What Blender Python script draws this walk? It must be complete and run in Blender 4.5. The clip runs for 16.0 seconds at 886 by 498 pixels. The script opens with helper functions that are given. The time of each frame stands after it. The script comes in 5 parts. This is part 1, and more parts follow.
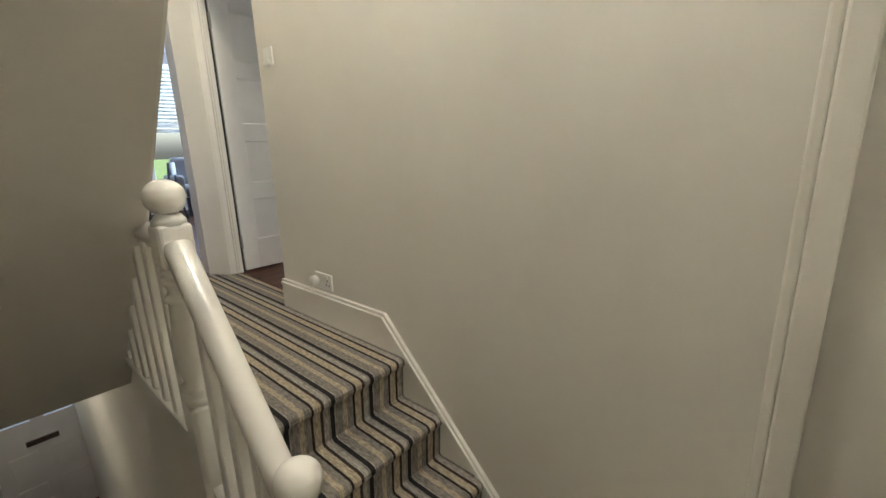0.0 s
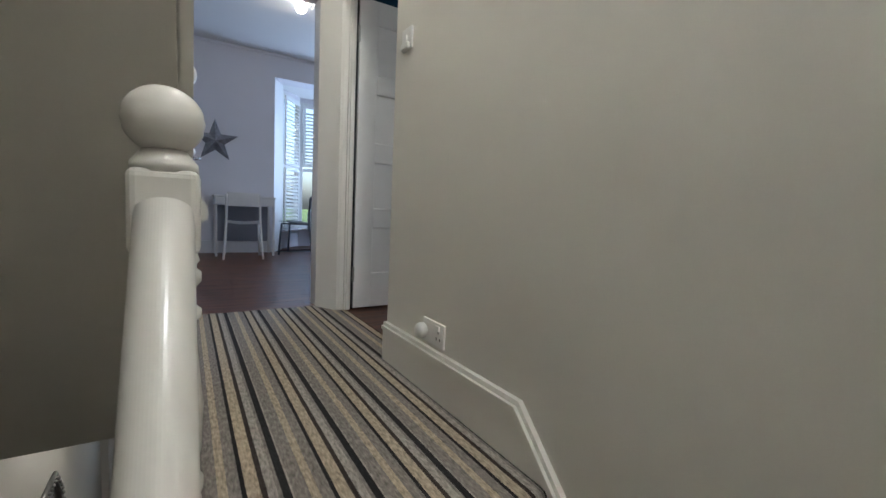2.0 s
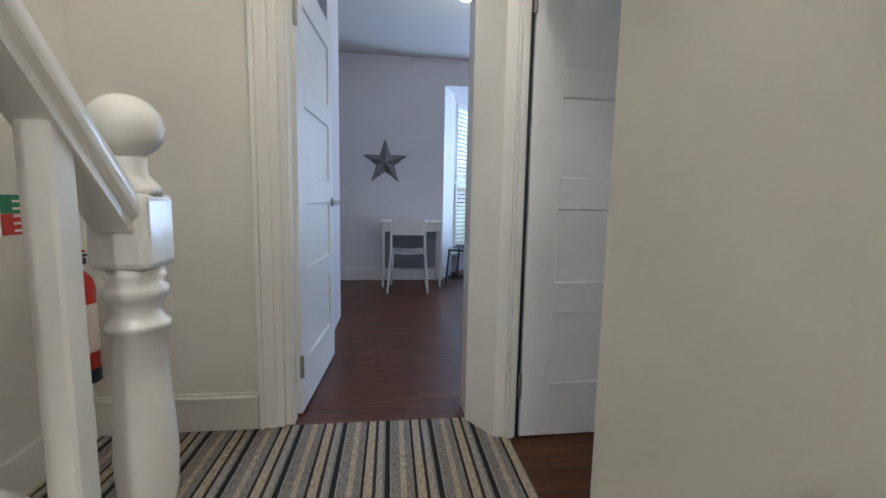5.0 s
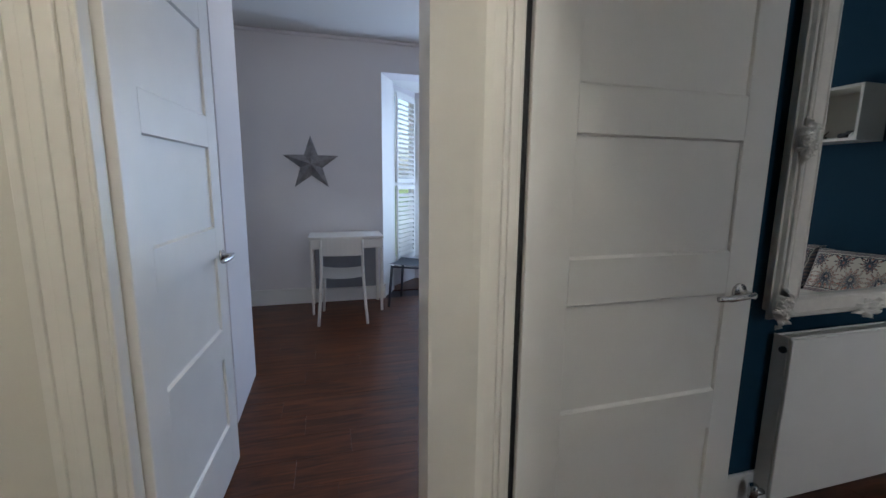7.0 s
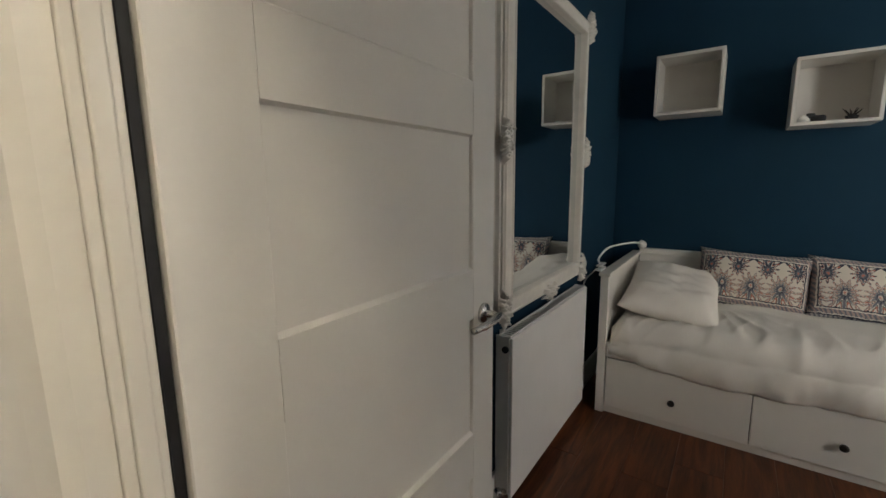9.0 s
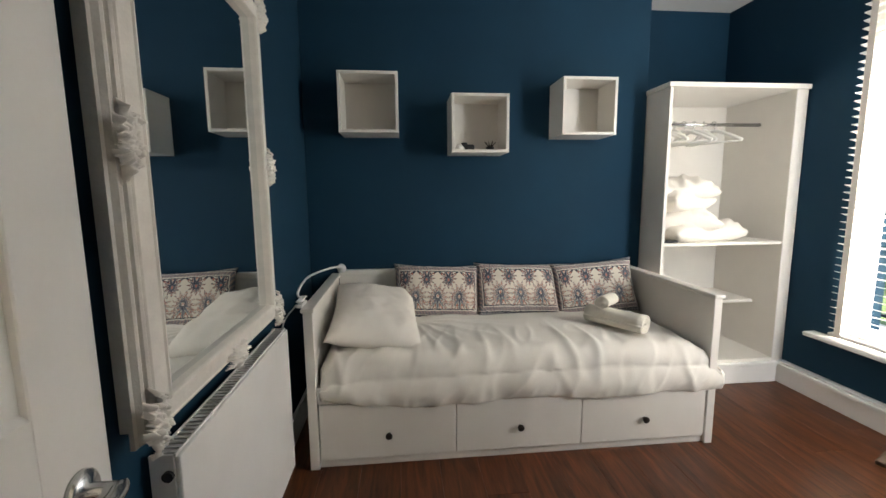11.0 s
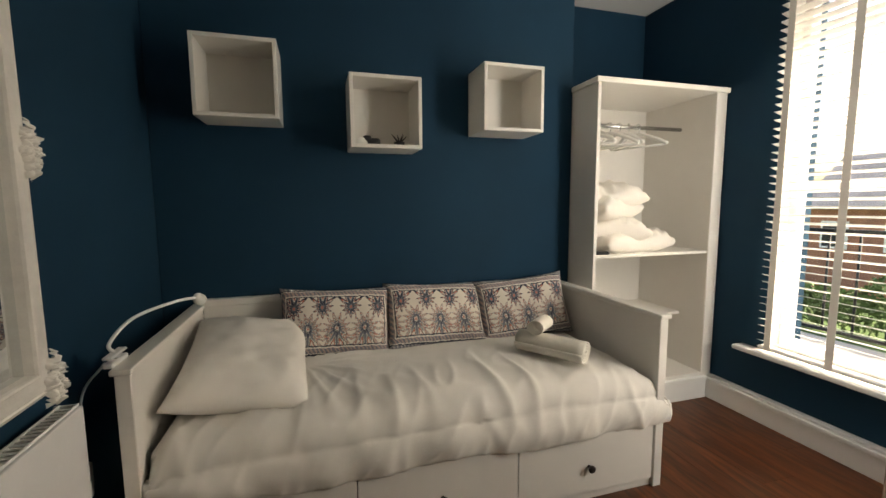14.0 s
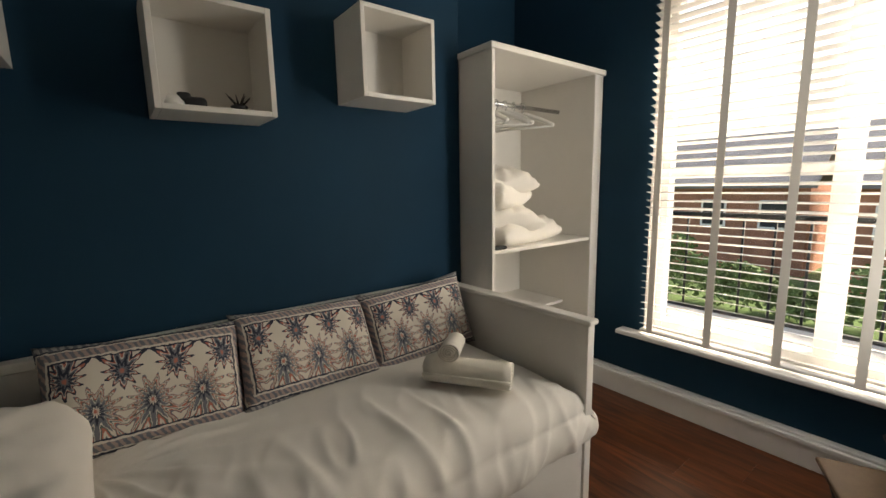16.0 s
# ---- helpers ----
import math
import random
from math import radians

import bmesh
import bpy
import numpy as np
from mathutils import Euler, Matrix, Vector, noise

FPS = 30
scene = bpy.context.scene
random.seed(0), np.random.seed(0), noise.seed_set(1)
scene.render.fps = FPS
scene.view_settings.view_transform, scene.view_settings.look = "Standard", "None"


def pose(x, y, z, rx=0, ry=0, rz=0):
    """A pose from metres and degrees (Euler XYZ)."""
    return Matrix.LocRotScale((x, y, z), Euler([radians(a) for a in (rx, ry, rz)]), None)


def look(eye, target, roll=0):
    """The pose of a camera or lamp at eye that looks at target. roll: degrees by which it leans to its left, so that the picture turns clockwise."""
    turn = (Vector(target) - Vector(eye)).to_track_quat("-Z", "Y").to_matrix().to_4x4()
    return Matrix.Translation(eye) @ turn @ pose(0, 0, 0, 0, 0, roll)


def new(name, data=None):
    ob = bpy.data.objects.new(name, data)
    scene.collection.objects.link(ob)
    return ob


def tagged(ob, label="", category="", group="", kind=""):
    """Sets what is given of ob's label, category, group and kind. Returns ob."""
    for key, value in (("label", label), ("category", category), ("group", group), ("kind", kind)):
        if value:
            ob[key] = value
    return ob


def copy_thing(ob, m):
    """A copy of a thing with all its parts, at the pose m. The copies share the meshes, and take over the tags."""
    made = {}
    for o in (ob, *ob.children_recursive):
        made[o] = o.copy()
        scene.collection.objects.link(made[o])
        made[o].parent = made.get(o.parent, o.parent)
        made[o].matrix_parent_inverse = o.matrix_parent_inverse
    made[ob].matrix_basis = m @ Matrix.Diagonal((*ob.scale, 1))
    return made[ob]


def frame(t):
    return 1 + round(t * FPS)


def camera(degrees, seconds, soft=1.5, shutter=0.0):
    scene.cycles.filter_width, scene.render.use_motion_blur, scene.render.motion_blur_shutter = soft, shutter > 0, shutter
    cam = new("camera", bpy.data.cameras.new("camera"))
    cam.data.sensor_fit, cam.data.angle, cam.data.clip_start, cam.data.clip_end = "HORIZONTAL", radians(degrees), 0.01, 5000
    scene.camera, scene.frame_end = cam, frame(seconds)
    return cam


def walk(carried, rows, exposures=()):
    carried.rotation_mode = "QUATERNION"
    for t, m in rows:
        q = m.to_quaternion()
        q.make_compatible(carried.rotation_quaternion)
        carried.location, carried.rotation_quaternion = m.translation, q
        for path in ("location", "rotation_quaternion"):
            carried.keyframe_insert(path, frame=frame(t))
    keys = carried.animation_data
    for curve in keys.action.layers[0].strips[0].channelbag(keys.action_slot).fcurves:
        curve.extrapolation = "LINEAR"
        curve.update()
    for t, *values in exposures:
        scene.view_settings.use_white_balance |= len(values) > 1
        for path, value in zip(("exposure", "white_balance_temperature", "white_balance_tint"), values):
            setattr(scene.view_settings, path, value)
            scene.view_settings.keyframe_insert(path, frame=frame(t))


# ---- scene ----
cam = camera(93.2, 16.0)
PATH = [
    (0, (-1.148, -3.4, 0.902), (0.303, -2.109, 0.426), -1.6),
    (0.5, (-1.142, -3.315, 0.82), (0.278, -1.992, 0.335), -0.9),
    (1, (-1.031, -3.179, 0.687), (0.267, -1.711, 0.283), -2.3),
    (1.5, (-0.922, -3.032, 0.665), (0.264, -1.455, 0.334), 1.0),
    (2, (-0.774, -2.835, 0.679), (0.27, -1.138, 0.5), 2.6),
    (2.5, (-0.615, -2.664, 0.678), (0.147, -0.836, 0.402), 0.2),
    (3, (-0.504, -2.578, 0.679), (-0.109, -0.63, 0.45), 1.5),
    (3.5, (-0.479, -2.387, 0.681), (-0.279, -0.407, 0.481), 2.3),
    (4, (-0.475, -2.137, 0.825), (-0.217, -0.166, 0.606), 1.8),
    (4.5, (-0.426, -1.973, 0.92), (-0.179, -0.001, 0.699), 1.1),
    (7, (-0.299, -1.122, 1.296), (0.224, 0.782, 0.975), 0.6),
    (7.5, (-0.255, -0.943, 1.299), (0.718, 0.78, 1.007), -0.0),
    (8, (-0.22, -0.822, 1.297), (1.084, 0.66, 0.978), -1.0),
    (8.5, (-0.134, -0.754, 1.301), (1.331, 0.568, 0.974), -0.6),
    (9, (-0.027, -0.694, 1.31), (1.59, 0.439, 0.993), -0.7),
    (9.5, (0.087, -0.643, 1.314), (1.908, 0.122, 0.998), -0.0),
    (10, (0.201, -0.581, 1.334), (2.151, -0.252, 1.034), -0.1),
    (12.5, (0.522, -0.587, 1.331), (2.454, -1.054, 1.106), -2.0),
    (13, (0.585, -0.583, 1.318), (2.489, -1.144, 1.072), -2.6),
    (13.5, (0.689, -0.605, 1.314), (2.574, -1.208, 1.027), -1.8),
    (14, (0.843, -0.731, 1.304), (2.75, -1.294, 1.09), -0.4),
    (14.5, (0.982, -0.8, 1.324), (2.858, -1.449, 1.077), -0.3),
    (15, (1.141, -0.789, 1.33), (2.944, -1.612, 1.066), -0.8),
    (15.5, (1.291, -0.744, 1.341), (2.992, -1.763, 1.082), -2.1),
    (16, (1.407, -0.78, 1.339), (2.978, -1.981, 1.037), -1.1),
]
EXPOSURES = [(0.0, 2.38, 6400, 8), (0.5, 2.37, 5900, 9), (1.5, 2.0, 5700, 9), (3.0, 1.9, 5600, 9), (4.5, 2.08, 5700, 10), (7.0, 1.8, 6000, 10), (8.0, 1.9, 7200, 12), (9.0, 2.2, 7000, 11), (10.0, 2.95, 6500, 10), (12.5, 2.8, 7800, 11), (14.0, 2.5, 7900, 11), (16.0, 2.05, 7700, 11)]
walk(cam, [(t, look(e, g, r)) for t, e, g, r in PATH], EXPOSURES)

# ---- world and light ----
world = bpy.data.worlds.new("sky")
scene.world = world
world.use_nodes = True
wn, wl = world.node_tree.nodes, world.node_tree.links
sky = wn.new("ShaderNodeTexSky")
sky.sky_type = "NISHITA"
sky.sun_disc = False
sky.sun_elevation = radians(38)
sky.sun_rotation = radians(212)
sky.dust_density = 4.0
wl.new(sky.outputs[0], wn["Background"].inputs[0])
wn["Background"].inputs[1].default_value = 0.125
sun = new("sun", bpy.data.lights.new("sun", "SUN"))
sun.data.energy, sun.data.angle, sun.data.color = 3.0, radians(12), (1.0, 0.95, 0.88)
sun.matrix_world = look((-5, -8, 10), (0, 0, 0))


def window_light(name, eye, target, w, h, watts, col):
    """An added area lamp inside one stretch of a window, in place of its daylight."""
    d = bpy.data.lights.new(name, "AREA")
    d.shape, d.size, d.size_y, d.energy, d.color = "RECTANGLE", w, h, watts, col
    new(name, d).matrix_world = look(eye, target)


# fill lamps at window stretches out of view; the bedroom one aims at the wardrobe
window_light("daylight_fill_bedroom", (1.15, -3.06, 1.55), (3.2, -2.62, 1.85), 0.34, 1.7, 5.5, (0.92, 0.96, 1.0))
window_light("daylight_fill_living", (2.02, 3.98, 1.35), (0.2, 1.6, 1.1), 0.5, 1.8, 14, (0.58, 0.74, 1.0))

# ---- materials ----
MATS = {}


def mat(name, col, rough=0.5, var=0.06, scale=6.0, bump=0.05, fine=160.0, metal=0.0, coat=0.0):
    """A painted or plain surface: two scales of colour change and a fine relief."""
    if name in MATS:
        return MATS[name]
    m = bpy.data.materials.new(name)
    m.use_nodes = True
    n, l = m.node_tree.nodes, m.node_tree.links
    b = n["Principled BSDF"]
    b.inputs["Metallic"].default_value = metal
    b.inputs["Coat Weight"].default_value = coat
    b.inputs["Coat Roughness"].default_value = 0.12
    tc = n.new("ShaderNodeTexCoord")
    big, small = n.new("ShaderNodeTexNoise"), n.new("ShaderNodeTexNoise")
    big.inputs["Scale"].default_value, small.inputs["Scale"].default_value = scale, fine
    big.inputs["Detail"].default_value = 6
    for q in (big, small):
        l.new(tc.outputs["Object"], q.inputs["Vector"])
    add = n.new("ShaderNodeMath")
    add.operation = "MULTIPLY_ADD"
    l.new(small.outputs["Fac"], add.inputs[0])
    add.inputs[1].default_value = 0.35
    l.new(big.outputs["Fac"], add.inputs[2])
    mr = n.new("ShaderNodeMapRange")
    mr.inputs["From Min"].default_value, mr.inputs["From Max"].default_value = 0.35, 1.0
    mr.inputs["To Min"].default_value, mr.inputs["To Max"].default_value = 1 - var, 1 + var
    l.new(add.outputs[0], mr.inputs["Value"])
    mul = n.new("ShaderNodeVectorMath")
    mul.operation = "SCALE"
    mul.inputs[0].default_value = col
    l.new(mr.outputs[0], mul.inputs["Scale"])
    l.new(mul.outputs[0], b.inputs["Base Color"])
    rr = n.new("ShaderNodeMapRange")
    rr.inputs["To Min"].default_value, rr.inputs["To Max"].default_value = max(rough - 0.03, 0.02), min(rough + 0.04, 1)
    l.new(big.outputs["Fac"], rr.inputs["Value"])
    l.new(rr.outputs[0], b.inputs["Roughness"])
    if bump:
        bp = n.new("ShaderNodeBump")
        bp.inputs["Strength"].default_value = bump
        bp.inputs["Distance"].default_value = 0.004
        l.new(add.outputs[0], bp.inputs["Height"])
        l.new(bp.outputs[0], b.inputs["Normal"])
    MATS[name] = m
    return m


CREAM = mat("cream_wall_paint", (0.70, 0.675, 0.615), 0.75, 0.04, 2.0, 0.12, 220)
PALE = mat("pale_wall_paint", (0.74, 0.71, 0.72), 0.8, 0.03, 2.0, 0.1, 220)
BLUE = mat("navy_wall_paint", (0.005, 0.036, 0.070), 0.8, 0.12, 2.5, 0.15, 200)
BLUE.node_tree.nodes["Principled BSDF"].inputs["Specular IOR Level"].default_value = 0.25
CEIL = mat("ceiling_paint", (0.80, 0.79, 0.77), 0.85, 0.02, 2.0, 0.08)
GLOSS = mat("white_gloss_paint", (0.80, 0.78, 0.73), 0.30, 0.02, 3.0, 0.03, 60, coat=0.45)
SATIN = mat("white_satin_paint", (0.78, 0.77, 0.75), 0.38, 0.03, 8.0, 0.06, 120)
LACQ = mat("white_furniture_lacquer", (0.76, 0.73, 0.68), 0.35, 0.02, 10.0, 0.03, 120)
LINEN = mat("white_cotton", (0.80, 0.76, 0.70), 0.9, 0.03, 9.0, 0.18, 420)
TOWEL = mat("cream_towelling", (0.78, 0.73, 0.64), 0.95, 0.06, 30.0, 0.2, 500)
CHROME = mat("brushed_chrome", (0.55, 0.55, 0.55), 0.25, 0.05, 20, 0.02, metal=1.0)
STEEL = mat("hinge_steel", (0.35, 0.34, 0.32), 0.4, 0.08, 20, 0.02, metal=1.0)
DARK = mat("dark_bronze", (0.03, 0.022, 0.018), 0.4, 0.2, 30, 0.05, metal=0.6)
BLACK = mat("black_paint", (0.012, 0.013, 0.016), 0.5, 0.2, 20, 0.05)
RED = mat("red_enamel", (0.55, 0.02, 0.015), 0.25, 0.05, 20, 0.02, coat=0.4)
PLASTIC = mat("white_plastic", (0.78, 0.77, 0.74), 0.35, 0.02, 20, 0.0)
GREYP = mat("grey_plastic", (0.30, 0.31, 0.33), 0.5, 0.05, 20, 0.03)
STARM = mat("galvanised_tin", (0.28, 0.27, 0.28), 0.45, 0.35, 14, 0.2, 60, metal=0.7)
SEATW = mat("brown_seat", (0.13, 0.08, 0.045), 0.8, 0.25, 14, 0.2, 120)
STOOLW = mat("dark_painted_wood", (0.07, 0.08, 0.10), 0.45, 0.15, 14, 0.1, 120)
BRICKM = mat("brick_wall", (0.35, 0.16, 0.10), 0.9, 0.3, 1.5, 0.3, 12)
SLATE = mat("slate", (0.16, 0.16, 0.17), 0.7, 0.3, 1.2, 0.3, 8)
PAVEM = mat("pale_paving", (0.42, 0.40, 0.36), 0.9, 0.15, 0.6, 0.3, 12)
GRASSM = mat("lawn", (0.07, 0.12, 0.03), 0.95, 0.4, 1.5, 0.5, 20)
LEAFM = mat("hedge_leaf", (0.07, 0.12, 0.03), 0.7, 0.5, 3.0, 0.2, 20)
PLASTERW = mat("old_plaster_frame", (0.78, 0.74, 0.68), 0.5, 0.08, 30, 0.25, 160)
SIGNG = mat("sign_green", (0.01, 0.22, 0.10), 0.4, 0.03, 20, 0.0)
SIGNR = mat("sign_red", (0.5, 0.03, 0.02), 0.4, 0.03, 20, 0.0)
LABELW = mat("paper_label", (0.7, 0.6, 0.55), 0.6, 0.08, 60, 0.0)


def glass():
    m = bpy.data.materials.new("window_glass")
    m.use_nodes = True
    b = m.node_tree.nodes["Principled BSDF"]
    b.inputs["Transmission Weight"].default_value = 1.0
    b.inputs["Roughness"].default_value = 0.0
    b.inputs["IOR"].default_value = 1.05
    return m


def mirror_mat():
    m = bpy.data.materials.new("mirror_glass")
    m.use_nodes = True
    b = m.node_tree.nodes["Principled BSDF"]
    b.inputs["Metallic"].default_value = 1.0
    b.inputs["Roughness"].default_value = 0.015
    b.inputs["Base Color"].default_value = (0.82, 0.85, 0.85, 1)
    return m


def lamp_mat(name, col, power):
    m = bpy.data.materials.new(name)
    m.use_nodes = True
    b = m.node_tree.nodes["Principled BSDF"]
    b.inputs["Emission Color"].default_value = (*col, 1)
    b.inputs["Emission Strength"].default_value = power
    return m


def plank_mat():
    """Dark red-brown laminate with long grain, each plank its own tone."""
    m = bpy.data.materials.new("dark_laminate")
    m.use_nodes = True
    n, l = m.node_tree.nodes, m.node_tree.links
    b = n["Principled BSDF"]
    tc, mp, oi = n.new("ShaderNodeTexCoord"), n.new("ShaderNodeMapping"), n.new("ShaderNodeObjectInfo")
    mp.inputs["Scale"].default_value = (1.6, 14, 1)
    l.new(tc.outputs["Object"], mp.inputs["Vector"])
    off = n.new("ShaderNodeVectorMath")
    off.operation = "SCALE"
    off.inputs[0].default_value = (37, 19, 0)
    l.new(oi.outputs["Random"], off.inputs["Scale"])
    l.new(off.outputs[0], mp.inputs["Location"])
    no, wv = n.new("ShaderNodeTexNoise"), n.new("ShaderNodeTexNoise")
    no.inputs["Scale"].default_value, no.inputs["Detail"].default_value, no.inputs["Distortion"].default_value = 1.4, 8, 1.2
    wv.inputs["Scale"].default_value, wv.inputs["Detail"].default_value = 9, 4
    l.new(mp.outputs[0], no.inputs["Vector"])
    l.new(mp.outputs[0], wv.inputs["Vector"])
    mix = n.new("ShaderNodeMath")
    mix.operation = "MULTIPLY_ADD"
    mix.inputs[1].default_value = 0.3
    l.new(wv.outputs["Fac"], mix.inputs[0])
    l.new(no.outputs["Fac"], mix.inputs[2])
    r = n.new("ShaderNodeValToRGB")
    r.color_ramp.elements[0].position, r.color_ramp.elements[0].color = 0.42, (0.028, 0.009, 0.004, 1)
    r.color_ramp.elements[1].position, r.color_ramp.elements[1].color = 0.88, (0.155, 0.048, 0.016, 1)
    e = r.color_ramp.elements.new(0.62)
    e.color = (0.080, 0.025, 0.009, 1)
    l.new(mix.outputs[0], r.inputs["Fac"])
    l.new(r.outputs[0], b.inputs["Base Color"])
    b.inputs["Roughness"].default_value = 0.36
    b.inputs["Specular IOR Level"].default_value = 0.35
    bp = n.new("ShaderNodeBump")
    bp.inputs["Strength"].default_value, bp.inputs["Distance"].default_value = 0.12, 0.003
    l.new(mix.outputs[0], bp.inputs["Height"])
    l.new(bp.outputs[0], b.inputs["Normal"])
    return m


def carpet_mat():
    """Striped wool carpet: bands across x of charcoal, beige, brown and grey, with a fleck and a pile."""
    m = bpy.data.materials.new("striped_carpet")
    m.use_nodes = True
    n, l = m.node_tree.nodes, m.node_tree.links
    b = n["Principled BSDF"]
    tc, sx = n.new("ShaderNodeTexCoord"), n.new("ShaderNodeSeparateXYZ")
    l.new(tc.outputs["Object"], sx.inputs[0])
    wob = n.new("ShaderNodeTexNoise")
    wob.inputs["Scale"].default_value = 300
    l.new(tc.outputs["Object"], wob.inputs["Vector"])
    ma = n.new("ShaderNodeMath")
    ma.operation = "MULTIPLY_ADD"
    ma.inputs[1].default_value = 0.006
    l.new(wob.outputs["Fac"], ma.inputs[0])
    l.new(sx.outputs["X"], ma.inputs[2])
    sc = n.new("ShaderNodeMath")
    sc.operation = "DIVIDE"
    sc.inputs[1].default_value = 0.188
    l.new(ma.outputs[0], sc.inputs[0])
    fr = n.new("ShaderNodeMath")
    fr.operation = "FRACT"
    l.new(sc.outputs[0], fr.inputs[0])
    r = n.new("ShaderNodeValToRGB")
    r.color_ramp.interpolation = "CONSTANT"
    k, bg, br, g, lg = (0.012, 0.011, 0.012), (0.40, 0.33, 0.24), (0.035, 0.025, 0.02), (0.22, 0.20, 0.18), (0.33, 0.30, 0.265)
    bands = [(0.0, lg), (0.02, g), (0.20, bg), (0.31, g), (0.455, k), (0.51, bg), (0.67, br), (0.735, lg), (0.85, g), (0.895, k)]
    for i, (p, c) in enumerate(bands):
        e = r.color_ramp.elements[i] if i < 2 else r.color_ramp.elements.new(p)
        e.position, e.color = p, (*c, 1)
    l.new(fr.outputs[0], r.inputs["Fac"])
    fl = n.new("ShaderNodeTexNoise")
    fl.inputs["Scale"].default_value, fl.inputs["Detail"].default_value = 150, 4
    fm = n.new("ShaderNodeMapping")
    fm.inputs["Scale"].default_value = (1.0, 0.28, 0.28)
    l.new(tc.outputs["Object"], fm.inputs["Vector"])
    l.new(fm.outputs[0], fl.inputs["Vector"])
    mr = n.new("ShaderNodeMapRange")
    mr.inputs["From Min"].default_value, mr.inputs["From Max"].default_value = 0.3, 0.7
    mr.inputs["To Min"].default_value, mr.inputs["To Max"].default_value = 0.6, 1.4
    l.new(fl.outputs["Fac"], mr.inputs["Value"])
    mu = n.new("ShaderNodeVectorMath")
    mu.operation = "SCALE"
    l.new(r.outputs[0], mu.inputs[0])
    l.new(mr.outputs[0], mu.inputs["Scale"])
    l.new(mu.outputs[0], b.inputs["Base Color"])
    b.inputs["Roughness"].default_value = 1.0
    bp = n.new("ShaderNodeBump")
    bp.inputs["Strength"].default_value, bp.inputs["Distance"].default_value = 0.6, 0.004
    l.new(fl.outputs["Fac"], bp.inputs["Height"])
    l.new(bp.outputs[0], b.inputs["Normal"])
    return m


def cushion_mat():
    """Cream cotton printed with rows of grey-blue and coral flower sprays and a grey border; local x and z in metres."""
    m = bpy.data.materials.new("floral_cushion_print")
    m.use_nodes = True
    n, l = m.node_tree.nodes, m.node_tree.links
    b = n["Principled BSDF"]
    tc, sp = n.new("ShaderNodeTexCoord"), n.new("ShaderNodeSeparateXYZ")
    l.new(tc.outputs["Object"], sp.inputs[0])

    def math_(op, a, c=None, d=None):
        q = n.new("ShaderNodeMath")
        q.operation = op
        for i, v in enumerate((a, c, d)):
            if v is None:
                continue
            if isinstance(v, (int, float)):
                q.inputs[i].default_value = v
            else:
                l.new(v, q.inputs[i])
        return q.outputs[0]

    wob = n.new("ShaderNodeTexNoise")
    wob.inputs["Scale"].default_value, wob.inputs["Detail"].default_value = 60, 3
    l.new(tc.outputs["Object"], wob.inputs["Vector"])
    ws = n.new("ShaderNodeSeparateColor")
    l.new(wob.outputs["Color"], ws.inputs[0])
    X = math_("MULTIPLY_ADD", math_("SUBTRACT", ws.outputs[0], 0.5), 0.014, sp.outputs["X"])
    Z = math_("MULTIPLY_ADD", math_("SUBTRACT", ws.outputs[1], 0.5), 0.014, sp.outputs["Z"])
    CREAM_, NAVY_, GREY_, CORAL_, SAGE_ = (0.68, 0.63, 0.55), (0.030, 0.036, 0.060), (0.17, 0.175, 0.20), (0.50, 0.17, 0.13), (0.12, 0.15, 0.14)

    def ramp(fac, stops):
        r = n.new("ShaderNodeValToRGB")
        r.color_ramp.interpolation = "CONSTANT"
        for i, (p, c) in enumerate(stops):
            e = r.color_ramp.elements[i] if i < 2 else r.color_ramp.elements.new(p)
            e.position, e.color = p, (*c, 1)
        l.new(fac, r.inputs["Fac"])
        return r.outputs[0]

    def mix(fac, a, c):
        q = n.new("ShaderNodeMix")
        q.data_type = "RGBA"
        l.new(fac, q.inputs["Factor"])
        l.new(a, q.inputs["A"])
        l.new(c, q.inputs["B"])
        return q.outputs["Result"]

    def spray(offset, height, up, petals, grow):
        """Ringed radius of a teardrop spray that repeats along x."""
        step = 0.138
        t = math_("ADD", math_("DIVIDE", X, step), offset)
        u = math_("ABSOLUTE", math_("MULTIPLY", math_("SUBTRACT", math_("FRACT", t), 0.5), step))
        v = math_("MULTIPLY", math_("SUBTRACT", Z, height), up)
        r = math_("SQRT", math_("ADD", math_("MULTIPLY", u, u), math_("MULTIPLY", math_("MULTIPLY", v, v), 0.42)))
        r = math_("MULTIPLY", r, math_("MULTIPLY_ADD", v, grow, 1.0))
        ang = math_("ARCTAN2", v, u)
        return math_("MULTIPLY", r, math_("MULTIPLY_ADD", math_("SINE", math_("MULTIPLY", ang, petals)), 0.30, 1.0))

    ra = spray(0.5, -0.038, 1.0, 13.0, 5.5)
    rb = spray(0.0, 0.066, -1.0, 11.0, 6.0)
    ca = ramp(math_("MULTIPLY", ra, 14.0), [(0.0, CORAL_), (0.06, CREAM_), (0.11, NAVY_), (0.20, GREY_), (0.34, CREAM_), (0.39, SAGE_), (0.45, CORAL_), (0.51, CREAM_), (0.56, SAGE_), (0.61, CREAM_), (0.66, CORAL_), (0.70, GREY_), (0.76, CREAM_)])
    cb = ramp(math_("MULTIPLY", rb, 14.0), [(0.0, CORAL_), (0.06, GREY_), (0.14, NAVY_), (0.24, GREY_), (0.32, CREAM_), (0.36, CORAL_), (0.41, NAVY_), (0.50, CREAM_)])
    body = mix(math_("LESS_THAN", rb, 0.0385), ca, cb)
